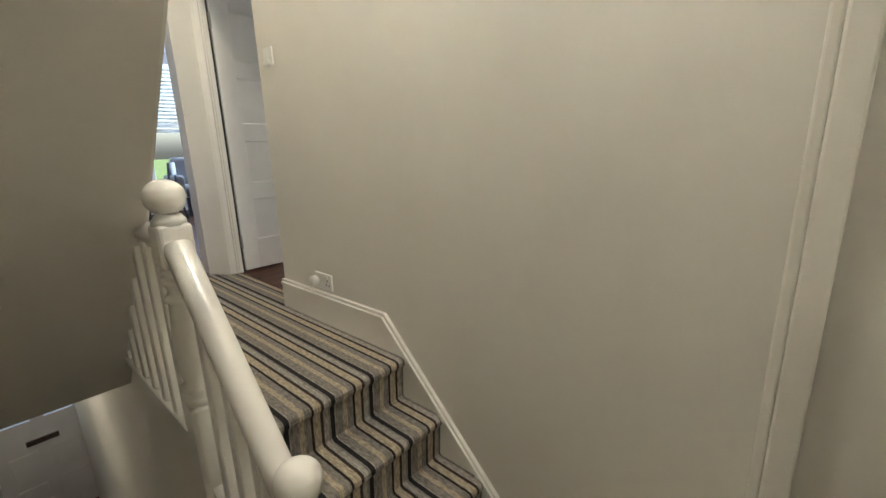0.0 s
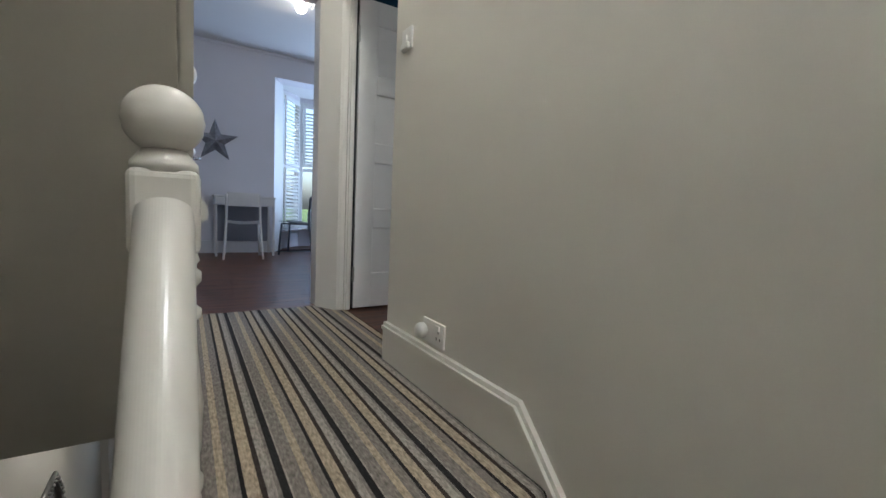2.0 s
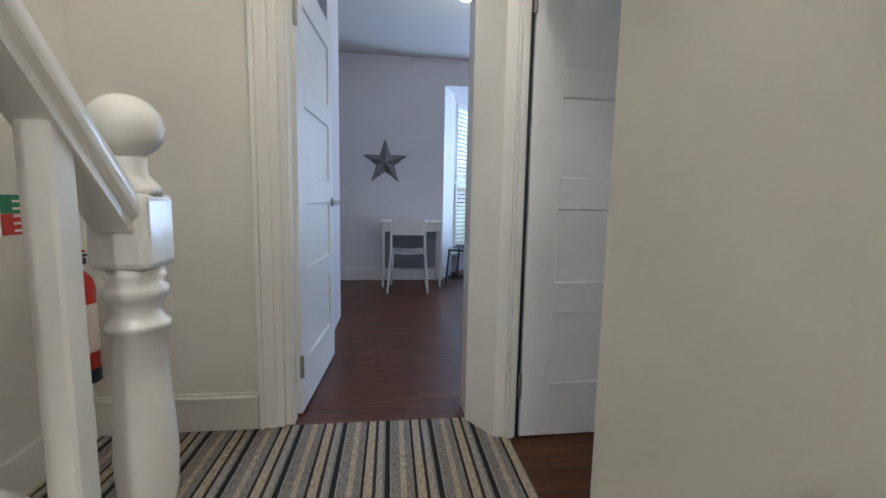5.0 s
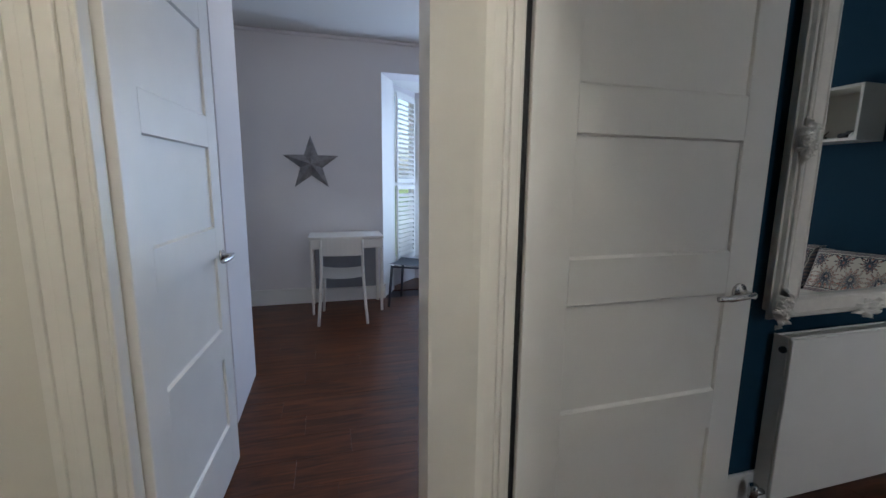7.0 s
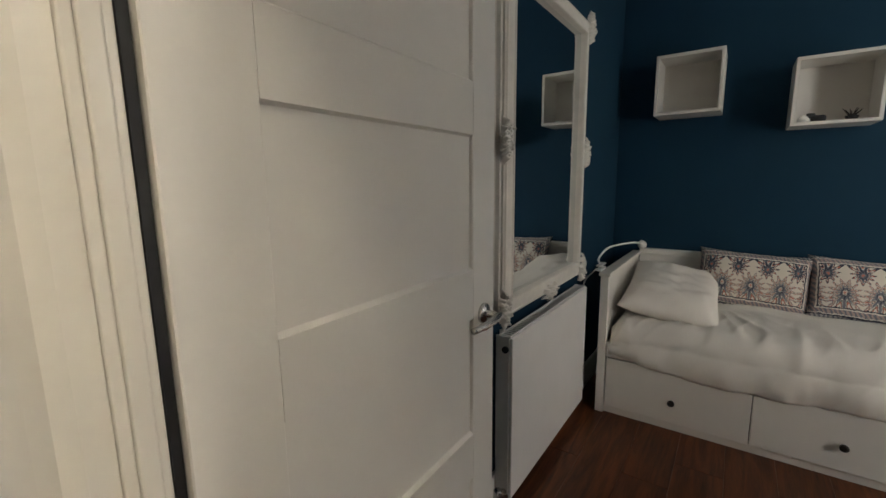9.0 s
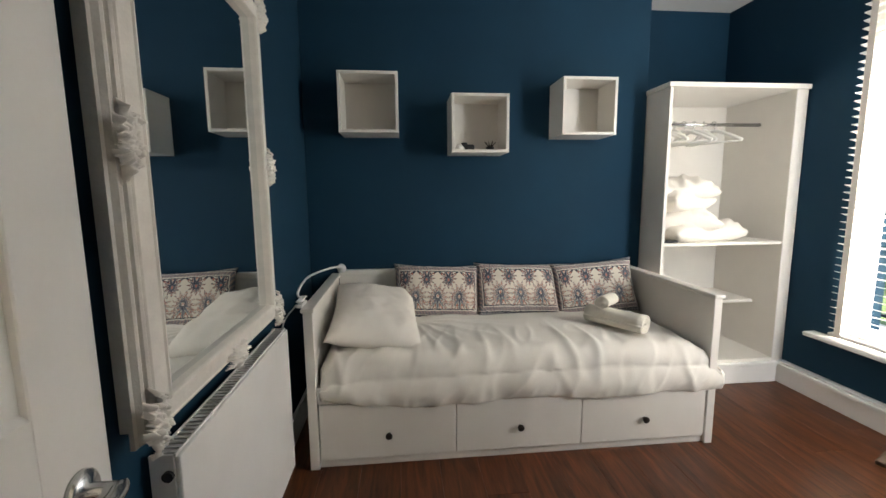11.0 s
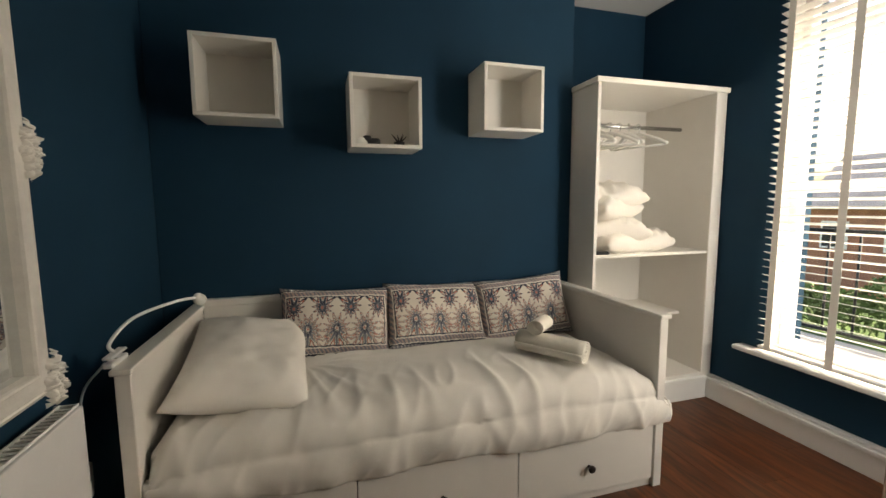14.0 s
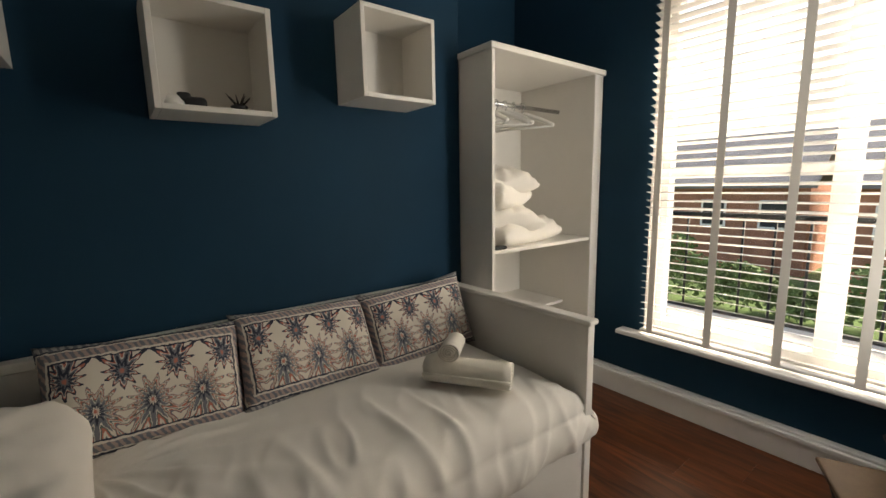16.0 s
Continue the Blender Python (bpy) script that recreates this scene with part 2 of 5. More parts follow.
    # banded border along the long edges, a narrow one at the ends
    edge = math_("MAXIMUM", math_("ABSOLUTE", Z), math_("SUBTRACT", math_("ABSOLUTE", X), 0.118))
    dots = math_("GREATER_THAN", math_("SINE", math_("MULTIPLY", math_("ADD", X, math_("MULTIPLY", Z, 0.6)), 330.0)), 0.0)
    lines = ramp(math_("MULTIPLY", math_("SUBTRACT", edge, 0.12), 14.0), [(0.0, NAVY_), (0.07, CREAM_), (0.16, GREY_), (0.46, CREAM_), (0.52, NAVY_), (0.60, GREY_)])
    lines2 = ramp(math_("MULTIPLY", math_("SUBTRACT", edge, 0.12), 14.0), [(0.0, NAVY_), (0.07, CREAM_), (0.16, (0.40, 0.30, 0.28)), (0.46, CREAM_), (0.52, NAVY_), (0.60, (0.42, 0.40, 0.38))])
    fin = n.new("ShaderNodeMix")
    fin.data_type = "RGBA"
    l.new(math_("GREATER_THAN", edge, 0.12), fin.inputs["Factor"])
    l.new(body, fin.inputs["A"])
    l.new(mix(dots, lines, lines2), fin.inputs["B"])
    l.new(fin.outputs["Result"], b.inputs["Base Color"])
    b.inputs["Roughness"].default_value = 0.9
    wv = n.new("ShaderNodeTexNoise")
    wv.inputs["Scale"].default_value = 500
    l.new(tc.outputs["Object"], wv.inputs["Vector"])
    bp = n.new("ShaderNodeBump")
    bp.inputs["Strength"].default_value, bp.inputs["Distance"].default_value = 0.3, 0.002
    l.new(wv.outputs["Fac"], bp.inputs["Height"])
    l.new(bp.outputs[0], b.inputs["Normal"])
    return m


GLASS, MIRROR, WOOD, CARPET, PRINT = glass(), mirror_mat(), plank_mat(), carpet_mat(), cushion_mat()


# ---- mesh helpers ----
def part(name, bm, material, parent=None, label="", smooth=False):
    """Links a bmesh as one mesh object, under its parent if one is given."""
    me = bpy.data.meshes.new(name)
    bm.normal_update()
    bm.to_mesh(me)
    bm.free()
    me.materials.append(material)
    if smooth:
        me.polygons.foreach_set("use_smooth", [True] * len(me.polygons))
    ob = new(name, me)
    if parent is not None:
        ob.parent = parent
    if label:
        ob["label"] = label
    return ob


def thing(name, label, category, at=(0, 0, 0), rz=0, group=""):
    ob = new(name)
    ob.empty_display_size = 0.05
    ob.matrix_world = pose(*at, 0, 0, rz)
    return tagged(ob, label, category, group)


def box(bm, x0, x1, y0, y1, z0, z1, r=0.0, seg=1):
    """A box in bm, its edges rounded by r."""
    m = Matrix.Translation(((x0 + x1) / 2, (y0 + y1) / 2, (z0 + z1) / 2)) @ Matrix.Diagonal((abs(x1 - x0), abs(y1 - y0), abs(z1 - z0), 1))
    got = bmesh.ops.create_cube(bm, size=1, matrix=m)["verts"]
    if r:
        edges = {e for v in got for e in v.link_edges}
        bmesh.ops.bevel(bm, geom=list(edges), offset=r, segments=seg, affect="EDGES", profile=0.5)
    return bm


def boxes(*rows, r=0.0, seg=1):
    bm = bmesh.new()
    for row in rows:
        box(bm, *row, r=r, seg=seg)
    return bm


def lathe(bm, profile, n=24, m=Matrix()):
    """Turns (radius, height) pairs about z."""
    rings = [[bm.verts.new(m @ Vector((r * math.cos(2 * math.pi * i / n), r * math.sin(2 * math.pi * i / n), z))) for i in range(n)] for r, z in profile]
    for a, b in zip(rings, rings[1:]):
        for i in range(n):
            bm.faces.new((a[i], a[(i + 1) % n], b[(i + 1) % n], b[i]))
    bm.faces.new(rings[0][::-1])
    bm.faces.new(rings[-1])
    return bm


def tube(bm, pts, r, n=10):
    """A round bar along pts; r may be one radius or one for each point."""
    pts = [Vector(p) for p in pts]
    rs = r if isinstance(r, (list, tuple)) else [r] * len(pts)
    rings, side = [], None
    for i, p in enumerate(pts):
        d = (pts[min(i + 1, len(pts) - 1)] - pts[max(i - 1, 0)]).normalized()
        if side is None:
            side = d.orthogonal().normalized()
        side = (side - d * side.dot(d)).normalized()
        up = d.cross(side)
        rings.append([bm.verts.new(p + rs[i] * (side * math.cos(2 * math.pi * k / n) + up * math.sin(2 * math.pi * k / n))) for k in range(n)])
    for a, b in zip(rings, rings[1:]):
        for i in range(n):
            bm.faces.new((a[i], a[(i + 1) % n], b[(i + 1) % n], b[i]))
    bm.faces.new(rings[0][::-1])
    bm.faces.new(rings[-1])
    return bm


def prism(bm, outline, axis, a, b):
    """Pulls a flat outline (pairs) from a to b along axis."""
    def at(p, h):
        return {"x": (h, p[0], p[1]), "y": (p[0], h, p[1]), "z": (p[0], p[1], h)}[axis]
    lo, hi = [bm.verts.new(at(p, a)) for p in outline], [bm.verts.new(at(p, b)) for p in outline]
    faces = [bm.faces.new(lo), bm.faces.new(hi)]
    for i in range(len(outline)):
        j = (i + 1) % len(outline)
        faces.append(bm.faces.new((lo[i], lo[j], hi[j], hi[i])))
    bmesh.ops.recalc_face_normals(bm, faces=faces)
    return bm


def arc(points, steps=8):
    """A smooth line through points."""
    P = [Vector(p) for p in points]
    P = [2 * P[0] - P[1], *P, 2 * P[-1] - P[-2]]
    out = []
    for i in range(1, len(P) - 2):
        for k in range(steps):
            t = k / steps
            out.append(0.5 * ((2 * P[i]) + (P[i + 1] - P[i - 1]) * t + (2 * P[i - 1] - 5 * P[i] + 4 * P[i + 1] - P[i + 2]) * t * t
                              + (3 * P[i] - P[i - 1] - 3 * P[i + 1] + P[i + 2]) * t ** 3))
    return out + [P[-2]]


def structure(name, bm, material, label, category):
    return tagged(part(name, bm, material), label, category, kind="structure")

# ---- structure: landing and stairs ----
XW, ZG, ZH = -1.60, -3.25, -0.585   # west wall, ground floor, half landing
structure("wall_landing_east", boxes((0, 0.12, -3.40, -1.117, ZH - 0.2, 2.7), (0, 0.12, -1.117, -0.17, 2.06, 2.7), r=0.006, seg=2), CREAM, "cream painted plaster wall beside the stairs", "wall")
structure("wall_landing_north", boxes((XW, -0.835, 0, 0.13, -0.3, 5.0), (-0.835, -0.02, 0, 0.13, 2.06, 5.0), (-0.02, 0.14, 0.0, 0.13, -0.05, 2.7)), CREAM, "cream painted plaster wall round the doorways", "wall")
structure("wall_landing_west", boxes((XW - 0.12, XW, -3.9, 2.95, ZG, 5.0)), CREAM, "cream painted plaster stairwell wall", "wall")
structure("wall_landing_south", boxes((XW, 0.12, -4.02, -3.9, ZG, 5.0)), CREAM, "cream painted plaster wall at the half landing", "wall")
structure("stair_door_trim", boxes((-0.03, 0.0, -3.455, -3.40, ZH, 1.55), (-0.018, 0.0, -3.40, -3.375, ZH, 1.5), r=0.006, seg=2), CREAM, "cream painted door trim at the half landing", "trim")
structure("stair_door", boxes((0.02, 0.06, -3.9, -3.456, ZH + 0.005, 1.5)), CREAM, "grey-cream closed cupboard door", "door")
structure("wall_stair_return", boxes((0.0, 0.12, -3.9, -3.40, ZH - 0.2, ZH), (0.0, 0.12, -3.9, -3.40, 1.5, 2.7)), CREAM, "cream plaster above a doorway", "wall")
structure("wall_stair_upper", boxes((-0.80, -0.70, -3.9, 0, 2.75, 5.0)), CREAM, "cream plaster wall of the upper stairwell", "wall")
structure("ceiling_landing", boxes((-0.80, 0.12, -3.9, 0.0, 2.70, 2.75)), CEIL, "white painted landing ceiling", "ceiling")
structure("ceiling_stairwell", boxes((XW, -0.80, -3.9, 0.0, 5.0, 5.05)), CEIL, "white painted stairwell ceiling", "ceiling")
structure("landing_slab", boxes((-0.79, 0.0, -2.09, 0, -0.2, -0.012), (XW, -0.79, -0.978, 0, -0.2, -0.012)), CREAM, "plastered edge of the landing floor", "floor")


def stair_carpet():
    """Carpet laid over the landing, its three steps and the half landing, in one run with rounded noses."""
    bm = bmesh.new()
    prof = [(0.0, 0.0), (-2.125, 0.0)]
    y, z = -2.15, 0.0
    for k in range(3):
        prof += [(y + 0.008, z - 0.003), (y, z - 0.012), (y, z - 0.028), (y + 0.014, z - 0.05), (y + 0.02, z - 0.186), (y + 0.01, z - 0.194)]
        z -= 0.195
        y -= 0.215
        if k < 2:
            prof.append((y + 0.025, z))
    prof.append((-3.9, ZH))
    rows = [[bm.verts.new((x, p[0], p[1])) for p in prof] for x in (-0.775, 0.0)]
    for i in range(len(prof) - 1):
        bm.faces.new((rows[0][i], rows[0][i + 1], rows[1][i + 1], rows[1][i]))
    box(bm, XW, -0.775, -1.02, 0, -0.01, 0)
    box(bm, 0.0, 0.127, -1.1165, -0.012, -0.012, 0)
    box(bm, XW, -0.775, -3.9, -2.62, ZH - 0.02, ZH)
    return bm


structure("carpet", stair_carpet(), CARPET, "striped charcoal, beige and grey wool carpet", "carpet")
structure("half_landing_slab", boxes((XW, 0.0, -3.9, -2.6, ZH - 0.2, ZH - 0.022)), CREAM, "half landing floor", "floor")
structure("wall_under_landing", boxes((-0.79, -0.70, -2.60, 2.8, ZG, -0.2), (-0.79, -0.70, -2.60, -2.15, -0.2, -0.05)), CREAM, "pale plaster wall of the lower hall", "wall")


def ground_flight():
    """Steps down from the half landing to the entrance hall."""
    bm = bmesh.new()
    n = 14
    rise, going = (ZH - ZG) / n, 0.205
    out = [(-2.62, ZH - 0.03)]
    y, z = -2.62, ZH - 0.03
    for k in range(n):
        z -= rise
        out.append((y, max(z, ZG)))
        if k < n - 1:
            y += going
            out.append((y, z))
    out.append((-2.62, ZG))
    prism(bm, out, "x", XW + 0.002, -0.792)
    return bm


structure("ground_stairs", ground_flight(), CARPET, "striped carpeted stairs down to the entrance hall", "stairs")
structure("hall_floor", boxes((XW, -0.70, -2.6, 2.95, ZG - 0.05, ZG)), WOOD, "dark wooden floor of the entrance hall", "floor")
structure("wall_hall_front", boxes((XW, -1.53, 2.8, 2.95, ZG, -0.06), (-1.53, -0.70, 2.8, 2.95, ZG + 2.05, -0.06)), CREAM, "pale wall round the front door", "wall")
structure("hall_ceiling", boxes((XW, -0.70, 0.0, 2.8, -0.25, -0.2)), CEIL, "white ceiling of the entrance hall", "ceiling")

# wall string and skirting beside the steps
bm = bmesh.new()
prism(bm, [(-1.118, 0.0), (-1.118, 0.140), (-2.005, 0.146), (-2.88, -0.735), (-2.88, -0.95), (-1.95, -0.05), (-1.8, -0.02)], "x", -0.018, 0.001)
structure("stair_skirting", bm, GLOSS, "white gloss skirting that follows the steps down", "skirting")
bm = bmesh.new()
for k, (w, off) in enumerate(((0.026, 0.0), (0.016, 0.016))):
    prism(bm, [(-1.118, 0.140 + off), (-1.118, 0.155 + off), (-2.018 - off * 0.4, 0.162 + off), (-2.90, -0.720 + off), (-2.89, -0.737 + off), (-2.008 - off * 0.4, 0.146 + off)], "x", -w, 0.0)
structure("stair_skirting_moulding", bm, GLOSS, "white gloss moulding along the skirting", "trim")
structure("baseboard_landing", boxes((XW, -0.945, -0.02, 0, 0, 0.135), (XW, -0.945, -0.026, 0, 0.135, 0.150), (XW, -0.945, -0.014, 0, 0.150, 0.165), (XW, XW + 0.02, -0.9, -0.026, 0, 0.15), r=0.002), GLOSS, "white gloss skirting board", "skirting")

# upper flight: 45 degree strings, steps and soffit
SL = 1.085


def sloped(y0, y1, lo, hi, x0, x1):
    """A board that rises southwards; lo and hi are the y at which its lower and upper lines meet the landing."""
    bm = bmesh.new()
    prism(bm, [(y0, SL * (lo - y0)), (y0, SL * (hi - y0)), (y1, SL * (hi - y1)), (y1, SL * (lo - y1))], "x", x0, x1)
    return bm


uf = thing("upper_stairs", "white painted staircase with closed strings and plastered soffit", "stairs", (-1.2, -1.1, 0))
tagged(uf, kind="structure")


def under(ob, parent):
    ob.parent = parent
    ob.matrix_parent_inverse = parent.matrix_world.inverted()
    return ob


def tpart(name, bm, material, parent, label="", smooth=False):
    """A part built in world places under a thing that stands elsewhere."""
    return under(part(name, bm, material, None, label, smooth), parent)


bpy.context.view_layer.update()
ob = tpart("string", sloped(-1.08, -3.6, -1.10, -0.74, -0.815, -0.775), GLOSS, uf)
tpart("string_bead", sloped(-1.10, -3.6, -0.765, -0.735, -0.825, -0.757), GLOSS, uf)
tpart("string_moulding", sloped(-1.10, -3.6, -0.985, -0.955, -0.78, -0.760), GLOSS, uf)
tpart("string_foot", sloped(-1.10, -3.6, -1.115, -1.09, -0.78, -0.763), GLOSS, uf)
tpart("wall_string", sloped(-1.0, -3.6, -1.10, -0.74, XW + 0.001, XW + 0.03), GLOSS, uf)
bm = bmesh.new()
prism(bm, [(-0.98, -0.2), (-0.98, -0.013), (-1.10, -0.013), (-3.6, SL * (-1.105 + 3.6)), (-3.6, SL * (-1.175 + 3.6))], "x", XW + 0.002, -0.785)
tpart("soffit", bm, CREAM, uf, "grey-cream plastered soffit")
for k in range(13):
    y = -1.05 - k * 0.194
    tpart("tread", boxes((XW + 0.03, -0.815, y - 0.2, y, SL * 0.194 * (k + 1) - 0.09, SL * 0.194 * (k + 1)), r=0.006), CARPET, uf, "striped carpeted step")


def newel(name, x, y, z0, squares, ball, label):
    """A turned newel post: square blocks with turned lengths between them and a ball on top. squares: (z from, z to) in metres."""
    ob = thing(name, label, "newel post", (x, y, z0), group="newel posts")
    h = 0.044
    for i, (a, b) in enumerate(squares):
        bm = bmesh.new()
        box(bm, -h, h, -h, h, a - z0, b - z0, r=0.012, seg=3)
        part("block", bm, GLOSS, ob, smooth=False)
    bm = bmesh.new()
    for (a, b), (c, d) in zip(squares, squares[1:]):
        lo, hi = b - z0, c - z0
        s = hi - lo
        prof = [(0.036, -0.004), (0.041, 0.012), (0.041, 0.022), (0.034, 0.03), (0.043, 0.045), (0.043, 0.058), (0.032, 0.072)]
        top = [(0.034, -0.105), (0.042, -0.098), (0.042, -0.088), (0.034, -0.08), (0.03, -0.066), (0.037, -0.05), (0.042, -0.044), (0.042, -0.03), (0.034, -0.022), (0.04, -0.012), (0.036, 0.004)]
        line = [(r * 1.08, lo + q) for r, q in prof]
        if s > 0.3:
            line += [(0.044, lo + 0.11), (0.047, lo + 0.18), (0.041, lo + s * 0.6)]
        line += [(r * 1.08, hi + q) for r, q in top]
        lathe(bm, line, 28)
    part("turning", bm, GLOSS, ob, smooth=True)
    bm = bmesh.new()
    t = squares[-1][1] - z0
    zb = ball - z0
    rb = 0.052
    line = [(0.043, t - 0.004), (0.042, t + 0.01), (0.034, t + 0.02), (0.026, t + 0.03), (0.026, zb - rb * 0.9)]
    for k in range(2, 18):
        a = math.pi * k / 18
        r = rb * math.sin(a)
        line.append((max(r, 0.001) - (0.0015 if k in (8, 10) else 0), zb - rb * math.cos(a) * 0.93))
    lathe(bm, line, 28)
    part("ball_cap", bm, GLOSS, ob, smooth=True)
    return ob


newel("newel_post", -0.80, -2.10, -0.3, [(-0.30, 0.18), (0.60, 0.72)], 0.79, "white gloss turned newel post at the top step")
newel("newel_post", -0.79, -1.10, 0.0, [(0.0, 0.39), (0.885, 1.005)], 1.107, "white gloss turned newel post at the upper flight")
newel("newel_post", -0.81, -2.68, ZH, [(ZH, ZH + 0.35), (0.02, 0.15)], 0.235, "white gloss turned newel post at the half landing")


def handrail(name, a, b, label, cap=False):
    """A rounded mopstick rail on a flat fillet, with its own foot fillet."""
    ob = thing(name, label, "handrail", a)
    d = Vector(b) - Vector(a)
    ln = d.length
    q = d.to_track_quat("Y", "Z").to_matrix().to_4x4()
    bm = bmesh.new()
    out = [(-0.026, -0.026), (0.026, -0.026), (0.026, -0.012)] + [(0.036 * math.cos(t), 0.004 + 0.034 * math.sin(t)) for t in [math.pi * k / 30 for k in range(-3, 34)]] + [(-0.026, -0.012)]
    prism(bm, out, "y", 0, ln)
    bmesh.ops.transform(bm, matrix=q, verts=bm.verts)
    part("rail", bm, GLOSS, ob, smooth=False)
    return ob


handrail("handrail", (-0.780, -2.06, 0.655), (-0.780, -1.70, 0.647), "white gloss handrail round the landing edge")
handrail("handrail", (-0.80, -2.65, 0.10), (-0.80, -2.13, 0.655), "white gloss handrail beside the short flight")
handrail("handrail", (-0.79, -1.13, 0.965), (-0.79, -3.30, 0.965 + SL * 2.17), "white gloss handrail of the upper flight")


def baluster(x, y, z0, z1, group):
    ob = thing("baluster", "white painted square baluster", "baluster", (x, y, z0), group=group)
    h = z1 - z0
    part("shaft", boxes((-0.02, 0.02, -0.02, 0.02, 0, h), r=0.004), GLOSS, ob)
    return ob


for k in range(7):
    y = -1.955 + k * 0.125
    top = min(0.632, SL * (-1.12 - y) + 0.02)
    if top > 0.03:
        baluster(-0.796, y, 0.02, top, "landing balusters")
structure("landing_base_rail", boxes((-0.822, -0.768, -2.05, -1.15, -0.008, 0.02), r=0.004), GLOSS, "white gloss rail that carries the balusters", "trim")
for k in range(12):
    y = -1.26 - k * 0.15
    baluster(-0.79, y, SL * (-0.735 - y), SL * (-1.13 - y) + 0.945, "upper flight balusters")
for k in range(3):
    y = -2.24 - k * 0.12
    baluster(-0.80, y, -0.20 - k * 0.12, 0.63 - (abs(y) - 2.13) * 1.067, "short flight balusters")
bm = bmesh.new()
prism(bm, [(-2.06, -0.02), (-2.64, -0.56), (-2.64, -0.86), (-2.06, -0.34)], "x", -0.826, -0.778)
structure("outer_string", bm, GLOSS, "white gloss outer string of the short flight", "trim")


def architrave(bm, x0, x1, z1, y, side=-1, w=0.10):
    """Moulded door trim round an opening in a wall that faces along y."""
    for a, b, d in ((0.0, 0.035, 0.014), (0.035, 0.06, 0.022), (0.06, 0.085, 0.017), (0.085, w, 0.028)):
        ya, yb = (y + side * d, y) if side < 0 else (y, y + d)
        box(bm, x0 - b, x0 - a, ya, yb, 0, z1 + b, r=0.003, seg=2)
        if x1 is not None:
            box(bm, x1 + a, x1 + b, ya, yb, 0, z1 + b, r=0.003, seg=2)
        box(bm, x0 - a, (x1 if x1 is not None else 0) + a, ya, yb, z1 + a, z1 + b, r=0.003, seg=2)
    return bm


structure("architrave_living_door", architrave(bmesh.new(), -0.835, None, 2.03, 0.0, -1, 0.105), GLOSS, "white gloss fluted door trim", "trim")
structure("door_frame_living", boxes((-0.835, -0.81, 0.0, 0.13, 0, 2.03), (-0.033, -0.02, 0.0, 0.13, 0, 2.03), (-0.81, -0.033, 0, 0.13, 2.005, 2.03), (-0.81, -0.798, 0.0, 0.06, 0, 2.005), r=0.003), GLOSS, "white gloss door lining", "door frame")
bm = bmesh.new()
prism(bm, [(-0.034, -0.001), (-0.036, -0.016), (-0.028, -0.026), (0.046, -0.146), (0.060, -0.166), (0.078, -0.174), (0.104, -0.178), (0.104, -0.001)], "z", 0, 2.69)
structure("architrave_corner", bm, GLOSS, "cream gloss angled trim between the two doorways", "trim")
structure("door_frame_hinge_side", boxes((0.1045, 0.118, -0.186, -0.01, 0, 2.06), (0.118, 0.139, -0.192, -0.01, 0, 2.06), (0.139, 0.150, -0.186, -0.01, 0, 2.06), r=0.003, seg=2), GLOSS, "cream gloss moulded door lining at the hinges", "door frame")
# added black strip: paints the shade of the open gap at the hinges
structure("hinge_gap_shade", boxes((0.1505, 0.1615, -0.188, -0.150, 0.004, 2.03)), BLACK, "black strip standing in for the shade in the hinge gap", "trim")
structure("door_frame_bedroom", boxes((0.10, 0.142, -1.117, -1.0, 0, 2.06), (0.10, 0.142, -1.0, -0.175, 2.03, 2.06), r=0.004), GLOSS, "white gloss bedroom door lining", "door frame")


